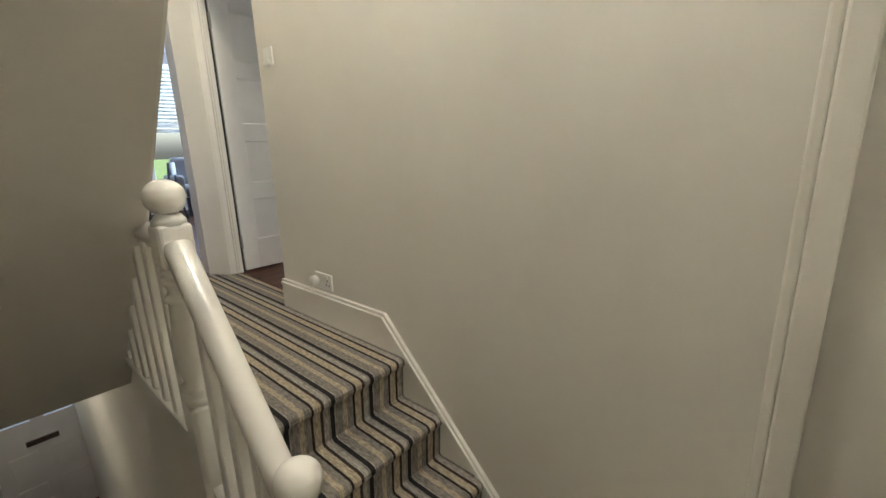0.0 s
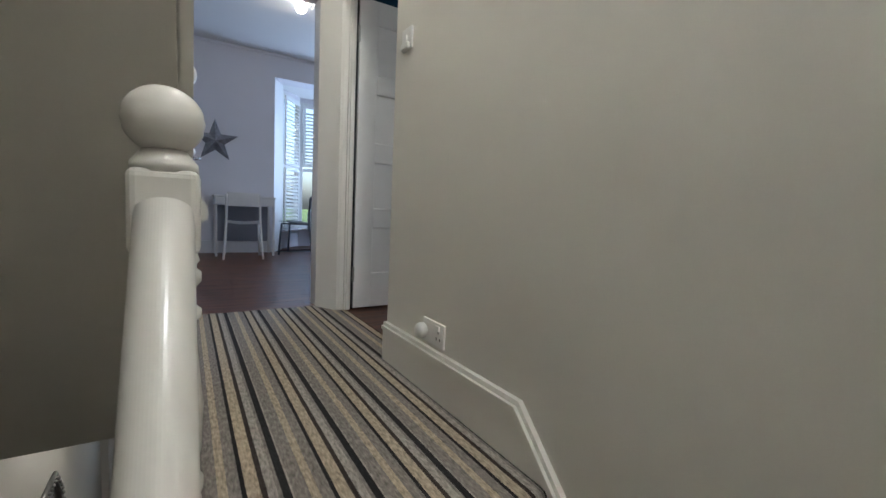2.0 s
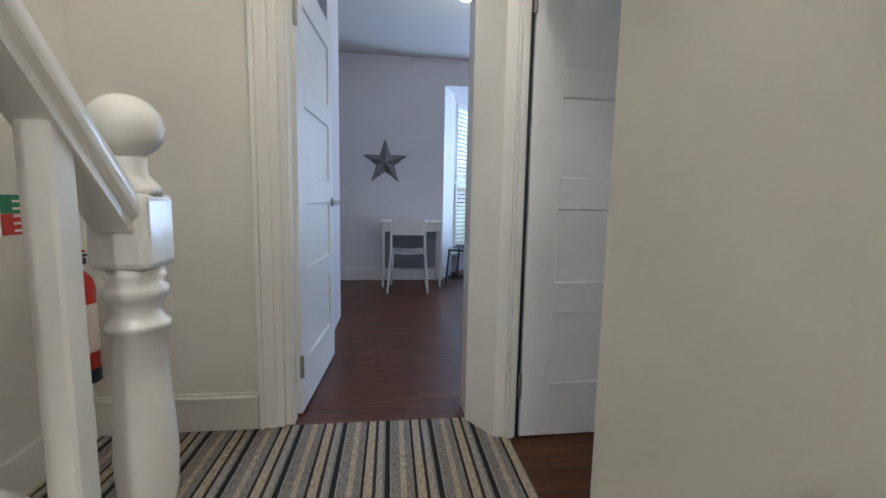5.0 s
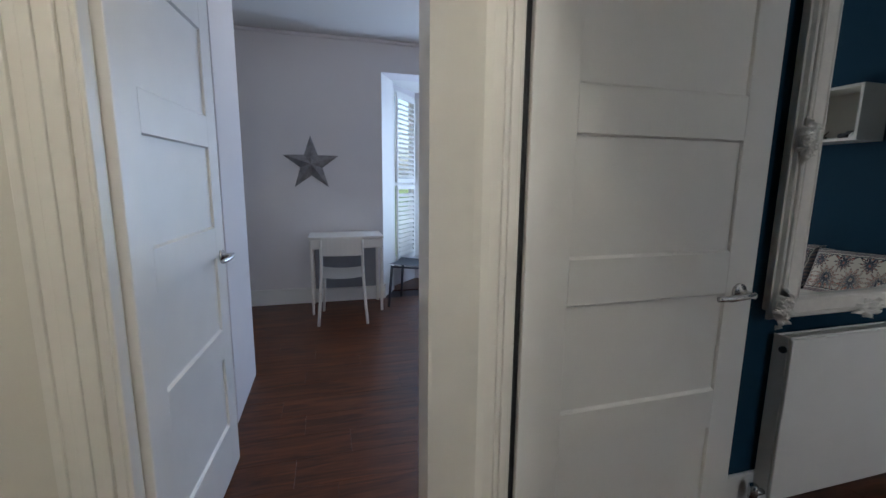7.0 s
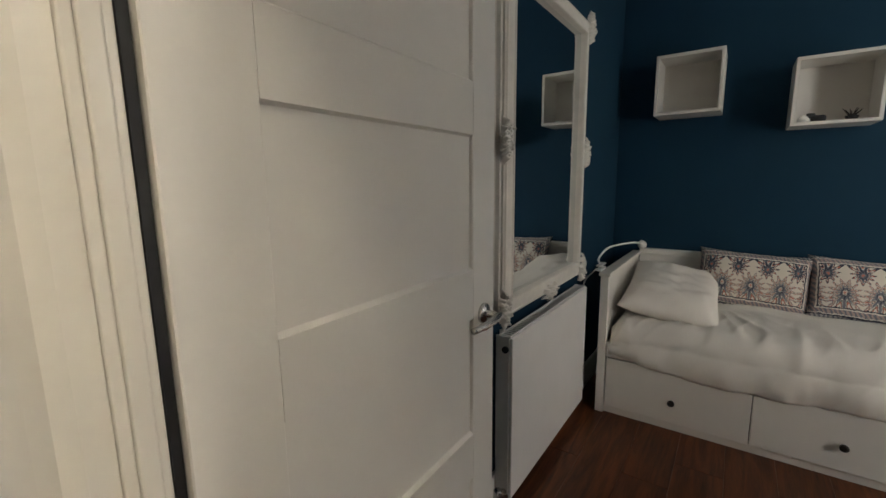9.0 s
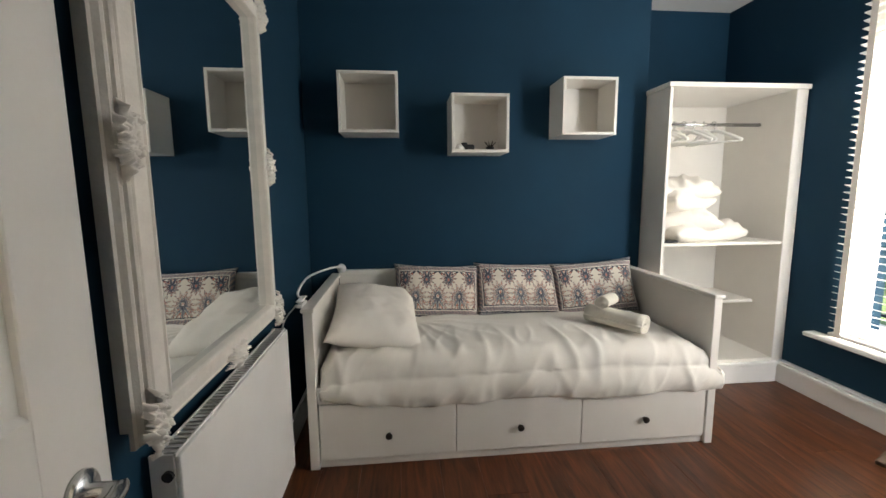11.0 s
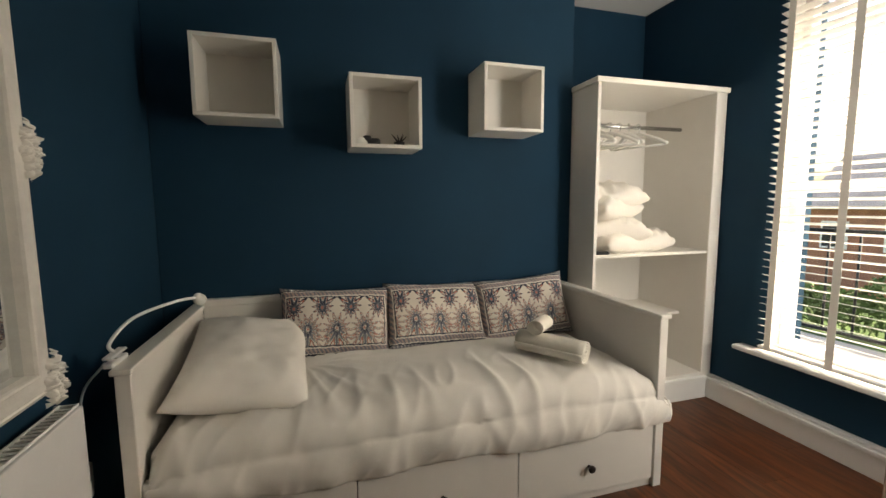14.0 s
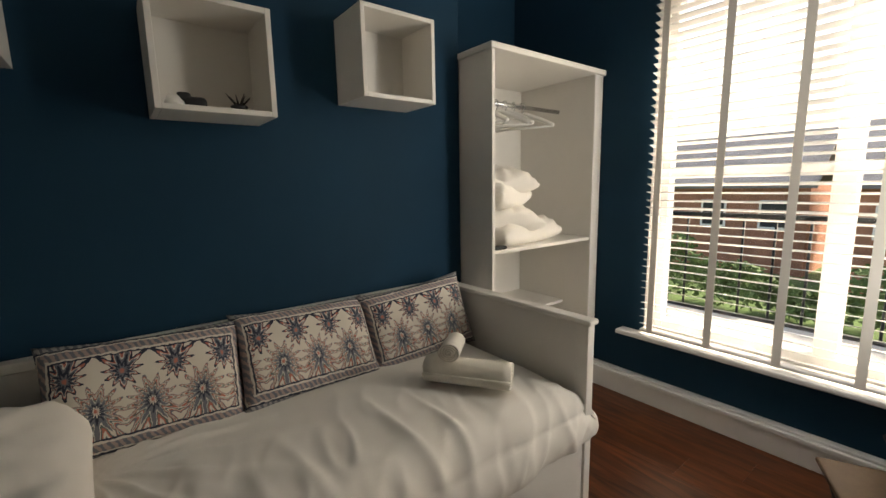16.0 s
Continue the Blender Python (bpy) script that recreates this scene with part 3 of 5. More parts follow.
def panel_door(name, label, hinge, rz, hand):
    """A white five-panel door leaf; local x runs from the hinge to the latch, its seen face is at local y = hand * 0.018."""
    ob = thing(name, label, "door", hinge, rz)
    tagged(ob, kind="structure")
    w, h, t = 0.762, 1.985, 0.018
    rows = [(0.235, 0.545), (0.667, 0.973), (1.095, 1.410), (1.525, 1.84)]
    bm = bmesh.new()
    x0, x1 = 0.125, 0.655
    box(bm, 0, x0, -t, t, 0.008, h, r=0.002)
    box(bm, x1, w, -t, t, 0.008, h, r=0.002)
    zs = [0.008] + [z for r in rows for z in r] + [h]
    for a, b in zip(zs[::2], zs[1::2]):
        box(bm, x0, x1, -t, t, a, b)
    part("leaf", bm, SATIN, ob)
    for a, b in rows:
        part("panel", boxes((x0 - 0.001, x1 + 0.001, -t + 0.010, t - 0.010, a - 0.001, b + 0.001)), SATIN, ob)
        for s in (-1, 1):
            bm = bmesh.new()
            prism(bm, [(s * (t - 0.0005), a), (s * (t - 0.0105), a), (s * (t - 0.0105), a + 0.007)], "x", x0, x1)
            prism(bm, [(s * (t - 0.0005), b), (s * (t - 0.0105), b), (s * (t - 0.0105), b - 0.005)], "x", x0, x1)
            part("panel_moulding", bm, SATIN, ob)
    for s in (-1, 1):
        bm = bmesh.new()
        lathe(bm, [(0.026, 0), (0.026, 0.006), (0.022, 0.010), (0.010, 0.012), (0.009, 0.045), (0.011, 0.050)], 20, Matrix.Translation((0.705, s * t, 0.975)) @ Matrix.Rotation(-s * math.pi / 2, 4, "X"))
        tube(bm, arc([(0.705, s * (t + 0.045), 0.975), (0.68, s * (t + 0.050), 0.976), (0.63, s * (t + 0.048), 0.972), (0.585, s * (t + 0.040), 0.970)], 5), [0.0095] * 12 + [0.008] * 4, 10)
        part("handle", bm, CHROME, ob, "polished chrome lever handle", smooth=True)
    for z in (0.235, 1.76):
        hb = boxes((-0.012, 0.004, hand * t - 0.004, hand * t + 0.006, z - 0.05, z + 0.05), r=0.002)
        tube(hb, [(-0.006, hand * (t + 0.006), z - 0.052), (-0.006, hand * (t + 0.006), z + 0.052)], 0.006, 10)
        part("hinge", hb, STEEL, ob, "steel butt hinge")
    return ob


panel_door("door_bedroom", "open white panelled bedroom door with chrome lever", (0.164, -0.182, 0.005), 1.0, -1)
panel_door("door_living", "open white panelled living room door with chrome lever", (-0.797, 0.075, 0.005), 86.5, -1)

# ---- structure: bedroom ----
structure("wall_bedroom_north", boxes((0.14, 3.70, 0.03, 0.13, -0.05, 2.75)), BLUE, "dark navy blue painted bedroom wall", "wall")
structure("wall_bedroom_west", boxes((0.12, 0.15, -3.24, -1.117, 0, 2.75), (0.12, 0.142, -1.117, -0.165, 2.06, 2.75)), BLUE, "dark navy blue painted bedroom wall", "wall")
structure("chimney_breast", boxes((3.19, 3.70, -2.27, 0.03, 0, 2.75), r=0.004), BLUE, "dark navy blue chimney breast behind the daybed", "wall")
structure("wall_bedroom_east", boxes((3.70, 3.82, -3.55, 0.13, 0, 2.75)), BLUE, "dark navy blue alcove wall", "wall")
WX0, WX1, WZ0, WZ1 = 1.0, 2.62, 0.43, 2.45
structure("wall_bedroom_south", boxes((0.12, WX0, -3.54, -3.24, -0.1, 2.75), (WX1, 3.70, -3.54, -3.24, -0.1, 2.75), (WX0, WX1, -3.54, -3.24, -0.1, WZ0 - 0.03), (WX0, WX1, -3.54, -3.24, WZ1, 2.75)), BLUE, "dark navy blue window wall", "wall")
structure("ceiling_bedroom", boxes((0.12, 3.82, -3.54, 0.13, 2.75, 2.80)), CEIL, "white painted bedroom ceiling", "ceiling")
structure("baseboard_bedroom", boxes((0.15, 2.95, -3.24, -3.186, 0, 0.115), (0.15, 2.95, -3.24, -3.178, 0.115, 0.137), (0.15, 2.95, -3.24, -3.194, 0.137, 0.152), r=0.003), SATIN, "white moulded skirting board under the window", "skirting")
structure("baseboard_wardrobe", boxes((2.93, 2.948, -3.178, -2.26, 0, 0.125), (2.922, 2.948, -3.178, -2.26, 0.125, 0.150), r=0.003), SATIN, "white moulded skirting board before the wardrobe", "skirting")
structure("baseboard_north", boxes((0.95, 3.19, 0.012, 0.03, 0, 0.15), r=0.003), SATIN, "white skirting board", "skirting")

# ---- structure: living room ----
NY = 3.42
structure("wall_living_north", boxes((-3.2, 0.27, NY, NY + 0.3, -0.05, 2.70), (0.27, 2.30, NY, NY + 0.3, 2.39, 2.70), (2.30, 3.82, NY, NY + 0.3, -0.05, 2.70)), PALE, "pale lilac-white living room wall", "wall")
structure("wall_living_west", boxes((-3.32, -3.2, 0.0, NY + 0.3, -0.05, 2.70)), PALE, "pale painted living room wall", "wall")
structure("wall_living_east", boxes((3.82, 3.94, 0.0, NY + 0.3, -0.05, 2.70)), PALE, "pale painted living room wall", "wall")
structure("wall_living_south", boxes((-3.2, -0.835, 0.13, 0.15, -0.05, 2.70), (-0.835, -0.02, 0.13, 0.15, 2.03, 2.70), (-0.02, 3.82, 0.13, 0.15, -0.05, 2.70)), PALE, "pale painted living room wall", "wall")
structure("wall_living_nib", boxes((-1.5, -0.80, 1.16, 1.75, 0, 2.70), r=0.004), PALE, "white boxed-in corner of the living room", "wall")
structure("ceiling_living", boxes((-3.32, 3.94, 0.0, NY + 0.3, 2.70, 2.75)), CEIL, "white painted living room ceiling", "ceiling")
structure("coving_living", boxes((-3.2, 3.82, NY - 0.022, NY, 2.665, 2.699), r=0.008, seg=2), PALE, "narrow pale coving", "trim")
structure("baseboard_living", boxes((-3.2, 0.27, NY - 0.018, NY, 0, 0.14), (-3.2, 0.27, NY - 0.024, NY, 0.14, 0.165), (0.27, 0.288, NY - 0.018, NY + 0.3, 0, 0.14), (0.27, 0.292, NY - 0.024, NY + 0.3, 0.14, 0.165), r=0.003), SATIN, "white skirting board", "skirting")


def bay():
    """The canted bay: low wall, floor and ceiling beyond the opening."""
    pts = [(0.27, NY + 0.3), (0.80, 4.30), (1.77, 4.30), (2.30, NY + 0.3)]
    out = [(0.12, NY + 0.3), (0.72, 4.45), (1.85, 4.45), (2.45, NY + 0.3)]
    return pts, out


bp_, bo_ = bay()
bm = bmesh.new()
for i in range(3):
    prism(bm, [bp_[i], bp_[i + 1], bo_[i + 1], bo_[i]], "z", -0.05, 0.30)
    prism(bm, [bp_[i], bp_[i + 1], bo_[i + 1], bo_[i]], "z", 2.32, 2.7)
structure("bay_wall", bm, PALE, "pale low wall under the bay windows", "wall")
bm = bmesh.new()
prism(bm, bo_, "z", 2.39, 2.43)
structure("bay_ceiling", bm, CEIL, "white ceiling of the bay", "ceiling")


def window_unit(name, a, b, z0, z1, label, mid, verts=(), shutters=(), inward=1):
    """A white sash window between plan points a and b: frame, meeting rail, panes and, where given, louvred shutters."""
    d = Vector((b[0] - a[0], b[1] - a[1]))
    w = d.length
    ob = thing(name, label, "window", (a[0], a[1], 0), math.degrees(math.atan2(d.y, d.x)))
    tagged(ob, kind="structure")
    f = 0.055
    bm = boxes((0, f, 0, 0.07, z0, z1), (w - f, w, 0, 0.07, z0, z1), (f, w - f, 0, 0.07, z0, z0 + 0.07), (f, w - f, 0, 0.07, z1 - f, z1), r=0.005)
    for v in verts:
        box(bm, v - 0.045, v + 0.045, 0.0, 0.07, z0 + 0.07, z1 - f, r=0.005)
    part("window_frame", bm, SATIN, ob)
    part("meeting_rail", boxes((f, w - f, 0.01, 0.06, mid - 0.025, mid + 0.025), r=0.004), SATIN, ob)
    xs = [f] + [q for v in verts for q in (v - 0.045, v + 0.045)] + [w - f]
    for x0, x1 in zip(xs[::2], xs[1::2]):
        for s0, s1 in ((z0 + 0.07, mid - 0.025), (mid + 0.025, z1 - f)):
            p = part("pane", boxes((x0, x1, 0.030, 0.036, s0, s1)), GLASS, ob)
            p.visible_shadow = False
    part("window_sill", boxes((-0.02, w + 0.02, -0.07 * inward, 0.0, z0 - 0.03, z0), r=0.006, seg=2), SATIN, ob)
    slat = None
    for s0, s1 in shutters:
        part("shutter_frame", boxes((f, f + 0.035, -0.03, -0.003, s0, s1), (w - f - 0.035, w - f, -0.03, -0.003, s0, s1), (f + 0.035, w - f - 0.035, -0.03, -0.003, s0, s0 + 0.05), (f + 0.035, w - f - 0.035, -0.03, -0.003, s1 - 0.05, s1), r=0.003), SATIN, ob)
        k = int((s1 - s0 - 0.12) / 0.055)
        for i in range(k):
            z = s0 + 0.075 + i * 0.055
            if slat is None:
                bm = boxes((f + 0.036, w - f - 0.036, -0.030, 0.030, -0.004, 0.004), r=0.003)
                slat = part("louvre", bm, SATIN, ob)
            else:
                c = new("louvre", slat.data)
                c.parent = ob
                slat = c
            slat.matrix_basis = pose(0, -0.017, z, 35)
    return ob


bm = bmesh.new()
prism(bm, [(0.271, NY + 0.004), (0.44, NY + 0.34), (0.44, NY + 0.40), (0.271, NY + 0.40)], "z", 0.0, 2.385)
structure("bay_reveal", bm, SATIN, "white splayed reveal of the bay opening", "trim")
window_unit("window_bay_side", (0.44, NY + 0.36), (0.80, 4.30), 0.30, 2.32, "white sash bay window with louvred shutters", 1.25, (), [(0.33, 1.24), (1.27, 2.28)])
window_unit("window_bay_front", (0.80, 4.30), (1.77, 4.30), 0.30, 2.32, "white sash bay window with shutters above", 1.25, (), [(1.30, 2.28)])
window_unit("window_bay_far", (1.77, 4.30), (2.30, NY + 0.33), 0.30, 2.32, "white sash bay window with louvred shutters", 1.25, (), [(1.27, 2.28)])
wb = window_unit("window_bedroom", (WX1, -3.34), (WX0, -3.34), WZ0, WZ1, "tall white sash bedroom window", 1.38, ((WX1 - WX0) / 2,), (), -1)
structure("window_reveal", boxes((WX0 - 0.0, WX0 + 0.012, -3.339, -3.24, WZ0, WZ1), (WX1 - 0.012, WX1, -3.339, -3.24, WZ0, WZ1), (WX0, WX1, -3.339, -3.24, WZ1 - 0.012, WZ1)), SATIN, "white painted window reveal", "trim")
structure("window_board", boxes((WX0 - 0.14, WX1 + 0.14, -3.339, -3.160, WZ0 - 0.03, WZ0 - 0.001), r=0.008, seg=2), SATIN, "white painted window board", "window sill")

# ---- outdoors ----
structure("ground", boxes((-300, 300, -400, 400, ZG - 0.25, ZG - 0.06)), GRASSM, "grass and open ground round the house", "ground")
structure("pavement", boxes((-14, 18, -17.0, -3.54, ZG - 0.058, ZG - 0.03)), PAVEM, "pale sunlit paving behind the house", "pavement")
structure("pavement_front", boxes((-14, 18, 4.6, 16.0, ZG - 0.058, ZG - 0.03)), PAVEM, "pale paving before the house", "pavement")
structure("house_wall_lower", boxes((0.12, 3.94, -3.54, -3.40, ZG, -0.1), (3.80, 3.94, -3.40, 3.4, ZG, -0.1)), BRICKM, "brick outer wall of the house", "wall")


def hedge():
    """Many small leaf cards on an uneven bank."""
    rng = np.random.default_rng(4)
    vs, fs = [], []
    for i in range(9000):
        x = rng.uniform(-9, 13)
        h = 1.7 + 0.5 * math.sin(x * 0.9) + 0.3 * math.sin(x * 2.3)
        z = ZG + h * rng.uniform(0.02, 1.0) ** 0.7
        y = -17.6 - rng.uniform(0, 0.8) + 0.25 * math.sin(3 * x + 2 * z)
        s = rng.uniform(0.08, 0.17)
        a = rng.normal(size=3)
        a /= np.linalg.norm(a)
        c = np.cross(a, rng.normal(size=3))
        c /= np.linalg.norm(c)
        k = len(vs)
        p = np.array([x, y, z])
        vs += [tuple(p - a * s), tuple(p + c * s * 0.5), tuple(p + a * s), tuple(p - c * s * 0.5)]
        fs.append((k, k + 1, k + 2, k + 3))
    me = bpy.data.meshes.new("hedge")
    me.from_pydata(vs, [], fs)
    me.materials.append(LEAFM)
    return tagged(new("hedge", me), "green leafy hedge along the paving", "hedge", kind="stuff")


hedge()


def outhouse(x0, x1, y, label):
    ob = thing("brick_house", label, "house", ((x0 + x1) / 2, y, ZG - 0.06))
    w = (x1 - x0) / 2
    part("wall", boxes((-w, w, -6, 0, 0, 4.3)), BRICKM, ob)
    bm = bmesh.new()
    prism(bm, [(0.4, 4.2), (-3.0, 6.9), (-6.4, 4.2), (-6.4, 4.35), (-3.0, 7.1), (0.4, 4.35)], "x", -w - 0.3, w + 0.3)
    part("roof", bm, SLATE, ob, "grey slate roof")
    for k in range(4):
        cx = -w + (k + 0.5) * 2 * w / 4
        win = part("window", boxes((cx - 0.6, cx + 0.6, 0.0, 0.06, 2.2, 3.6), r=0.01), SATIN, ob, "white framed window")
        part("pane", boxes((cx - 0.5, cx + 0.5, 0.061, 0.066, 2.3, 3.5)), BLACK, win)
    return ob


outhouse(-7, 5, -24, "red brick house with grey slate roof beyond the hedge")
outhouse(6.5, 17, -26, "red brick house with grey slate roof beyond the hedge")

rail = thing("window_guard", "black iron railing outside the bedroom window", "railing", ((WX0 + WX1) / 2, -3.62, 0.5))
bm = boxes((-0.95, 0.95, -0.012, 0.012, 0.62, 0.645), (-0.95, 0.95, -0.012, 0.012, 0.03, 0.05), (-0.95, -0.925, -0.012, 0.10, 0.03, 0.05), (0.925, 0.95, -0.012, 0.10, 0.03, 0.05), r=0.003)
part("rail_bar", bm, BLACK, rail)
for k in range(13):
    part("bar", tube(bmesh.new(), [(-0.9 + k * 0.15, 0, 0.03), (-0.9 + k * 0.15, 0, 0.64)], 0.007, 8), BLACK, rail, smooth=True)

# ---- floors ----
def planks(x0, x1, y0, y1, z, floor, seed):
    """Laminate boards along x, staggered, each its own piece on shared meshes."""
    rng = random.Random(seed)
    w, ln, kinds = 0.192, 1.25, {}
    y = y0
    while y < y1 - 0.01:
        yw = min(w, y1 - y)
        x = x0 - rng.uniform(0, ln)
        while x < x1 - 0.01:
            a, b = max(x, x0), min(x + ln, x1)
            if b - a > 0.003:
                key = (round(b - a, 3), round(yw, 3))
                if key not in kinds:
                    bm = boxes((0.0003, key[0] - 0.0003, 0.0003, key[1] - 0.0003, -0.01, 0), r=0.0006)
                    ob = part("plank", bm, WOOD, floor)
                    kinds[key] = ob.data
                else:
                    ob = new("plank", kinds[key])
                    ob.parent = floor
                ob.location = (a, y, z)
            x += ln
        y += w


fb = structure("floor_bedroom", boxes((0.13, 3.70, -3.24, 0.03, -0.05, -0.011)), BLACK, "dark red-brown laminate bedroom floor", "floor")
planks(0.13, 2.94, -3.24, 0.03, 0.0, fb, 3)
fl = structure("floor_living", boxes((-3.2, 3.82, 0.0, NY + 0.3, -0.05, -0.011)), BLACK, "dark red-brown laminate living room floor", "floor")
planks(-1.8, 2.6, 0.0, NY, 0.0, fl, 5)
bm = bmesh.new()
prism(bm, bo_, "z", -0.05, 0.0)
structure("bay_floor", bm, WOOD, "dark laminate floor in the bay", "floor")


# ---- ceiling lamps ----
def ceiling_lamp(at, watts, col, label):
    ob = thing("ceiling_lamp", label, "ceiling lamp", at)
    bm = bmesh.new()
    lathe(bm, [(0.06, 0.0), (0.06, -0.02), (0.02, -0.03), (0.02, -0.06)], 20)
    part("base", bm, PLASTIC, ob, smooth=True)
    bm = bmesh.new()
    lathe(bm, [(0.02, -0.06)] + [(0.05 * math.sin(math.pi * k / 10) + 0.004, -0.10 + 0.05 * math.cos(math.pi * k / 10)) for k in range(1, 11)], 20)
    part("bulb", bm, lamp_mat("bulb_glow", col, watts * 3.0), ob, "glowing warm bulb", smooth=True)
    return ob


ceiling_lamp((-0.40, -2.9, 2.70), 27, (1.0, 0.94, 0.85), "warm glowing bulb on the landing ceiling")
ceiling_lamp((-0.30, -1.12, 2.70), 13, (1.0, 0.88, 0.69), "warm glowing bulb on the ceiling between the doorways")
ceiling_lamp((0.2, 1.6, 2.70), 6, (1.0, 0.87, 0.68), "warm glowing bulb on the living room ceiling")
# fill bulb, out of view, added to lift the dark entrance hall
ceiling_lamp((-1.15, 0.9, -0.25), 7, (1.0, 0.90, 0.78), "added unseen bulb that brightens the entrance hall")


# ---- landing: small things ----
def wall_plate(name, label, cat, y, z, w, h):
    ob = thing(name, label, cat, (0, y, z))
    part("plate", boxes((-0.009, 0, -w / 2, w / 2, -h / 2, h / 2), r=0.003, seg=2), PLASTIC, ob)
    return ob


so = wall_plate("double_socket", "white double wall socket with a plugged-in adaptor", "socket", -1.545, 0.235, 0.15, 0.088)
for sy in (-0.035,):
    part("switch", boxes((-0.013, -0.0085, sy - 0.012, sy + 0.012, 0.015, 0.034), r=0.001), PLASTIC, so)
for a, b in ((0, 0.012), (-0.012, -0.014), (0.012, -0.014)):
    part("slot", boxes((-0.0095, -0.0085, -0.04 + a - 0.003, -0.04 + a + 0.003, b - 0.006, b + 0.004)), BLACK, so)
bm = bmesh.new()
lathe(bm, [(0.026, 0.0), (0.029, 0.005), (0.029, 0.022), (0.022, 0.032), (0.008, 0.034)], 24, Matrix.Translation((-0.009, 0.062, -0.005)) @ Matrix.Rotation(-math.pi / 2, 4, "Y"))
part("plug_adaptor", bm, PLASTIC, so, "round white plug-in adaptor", smooth=True)
sw = wall_plate("light_switch", "white plastic light switch on the landing wall", "light switch", -1.237, 1.365, 0.086, 0.086)
part("rocker", boxes((-0.014, -0.0085, -0.008, 0.008, -0.014, 0.014), r=0.002), PLASTIC, sw)
part("lower_box", boxes((-0.022, -0.0085, -0.03, 0.03, -0.043, -0.018), r=0.003), PLASTIC, sw)


def extinguisher(at):
    ob = thing("fire_extinguisher", "red fire extinguisher with black hose on the wall", "fire extinguisher", at)
    bm = bmesh.new()
    lathe(bm, [(0.05, 0.0), (0.056, 0.01), (0.056, 0.36), (0.05, 0.39), (0.03, 0.415), (0.018, 0.425), (0.018, 0.44)], 24)
    part("cylinder", bm, RED, ob, smooth=True)
    bm = bmesh.new()
    lathe(bm, [(0.0575, 0.002), (0.0575, 0.055)], 24)
    part("foot_ring", bm, BLACK, ob)
    bm = bmesh.new()
    lathe(bm, [(0.0572, 0.12), (0.0572, 0.30)], 24)
    part("label_band", bm, LABELW, ob, "pale instruction label")
    part("valve", boxes((-0.012, 0.012, -0.02, 0.05, 0.44, 0.465), (-0.01, 0.01, -0.05, 0.06, 0.468, 0.478), r=0.004), BLACK, ob)
    part("gauge_lever", boxes((-0.008, 0.008, -0.03, 0.05, 0.484, 0.494), r=0.003), RED, ob)
    bm = bmesh.new()
    tube(bm, arc([(0.0, -0.02, 0.452), (0.0, -0.075, 0.42), (0.01, -0.085, 0.30), (0.01, -0.075, 0.12), (0.01, -0.066, 0.07)], 6), 0.011, 10)
    part("hose", bm, BLACK, ob, smooth=True)
    part("bracket", boxes((-0.075, -0.05, -0.03, 0.03, 0.28, 0.34), r=0.003), STEEL, ob)
    return ob


extinguisher((XW + 0.075, -0.16, 0.30))
sg = thing("fire_sign", "small green and red fire instruction sign", "sign", (XW, -0.29, 0.93))
part("green_panel", boxes((0, 0.004, -0.05, 0.05, 0.005, 0.065)), SIGNG, sg)
part("red_panel", boxes((0, 0.004, -0.05, 0.05, -0.065, 0.003)), SIGNR, sg)
for k in range(5):
    part("text_bar", boxes((0.004, 0.005, -0.01, 0.042, -0.056 + k * 0.024, -0.048 + k * 0.024)), PLASTIC, sg)

# ---- entrance hall seen below ----
fd = thing("front_door", "white front door with two frosted lights and letterbox", "door", (-1.115, 2.82, ZG))
tagged(fd, kind="structure")
part("leaf", boxes((-0.41, 0.41, 0, 0.045, 0.0, 1.30), (-0.41, -0.30, 0, 0.045, 1.30, 2.04), (0.30, 0.41, 0, 0.045, 1.30, 2.04), (-0.06, 0.06, 0, 0.045, 1.30, 2.04), (-0.30, -0.06, 0, 0.045, 1.95, 2.04), (0.06, 0.30, 0, 0.045, 1.95, 2.04)), SATIN, fd)
for s in (-1, 1):
    p = part("glass_light", boxes((s * 0.18 - 0.12, s * 0.18 + 0.12, 0.018, 0.026, 1.30, 1.95)), GLASS, fd)
    p.visible_shadow = False
    for z in (0.2, 0.62):
        part("raised_panel", boxes((s * 0.18 - 0.12, s * 0.18 + 0.12, -0.008, 0.001, z, z + 0.30), r=0.006), SATIN, fd)
part("letterbox", boxes((-0.14, 0.14, -0.012, 0.001, 1.0, 1.07), r=0.004), CHROME, fd, "metal letterbox flap")
part("lock", boxes((0.33, 0.37, -0.02, 0.001, 1.02, 1.16), r=0.005), CHROME, fd)
structure("front_door_frame", boxes((-1.53, -1.526, 2.78, 2.9, ZG, ZG + 2.05), r=0.001), SATIN, "white front door frame", "door frame")


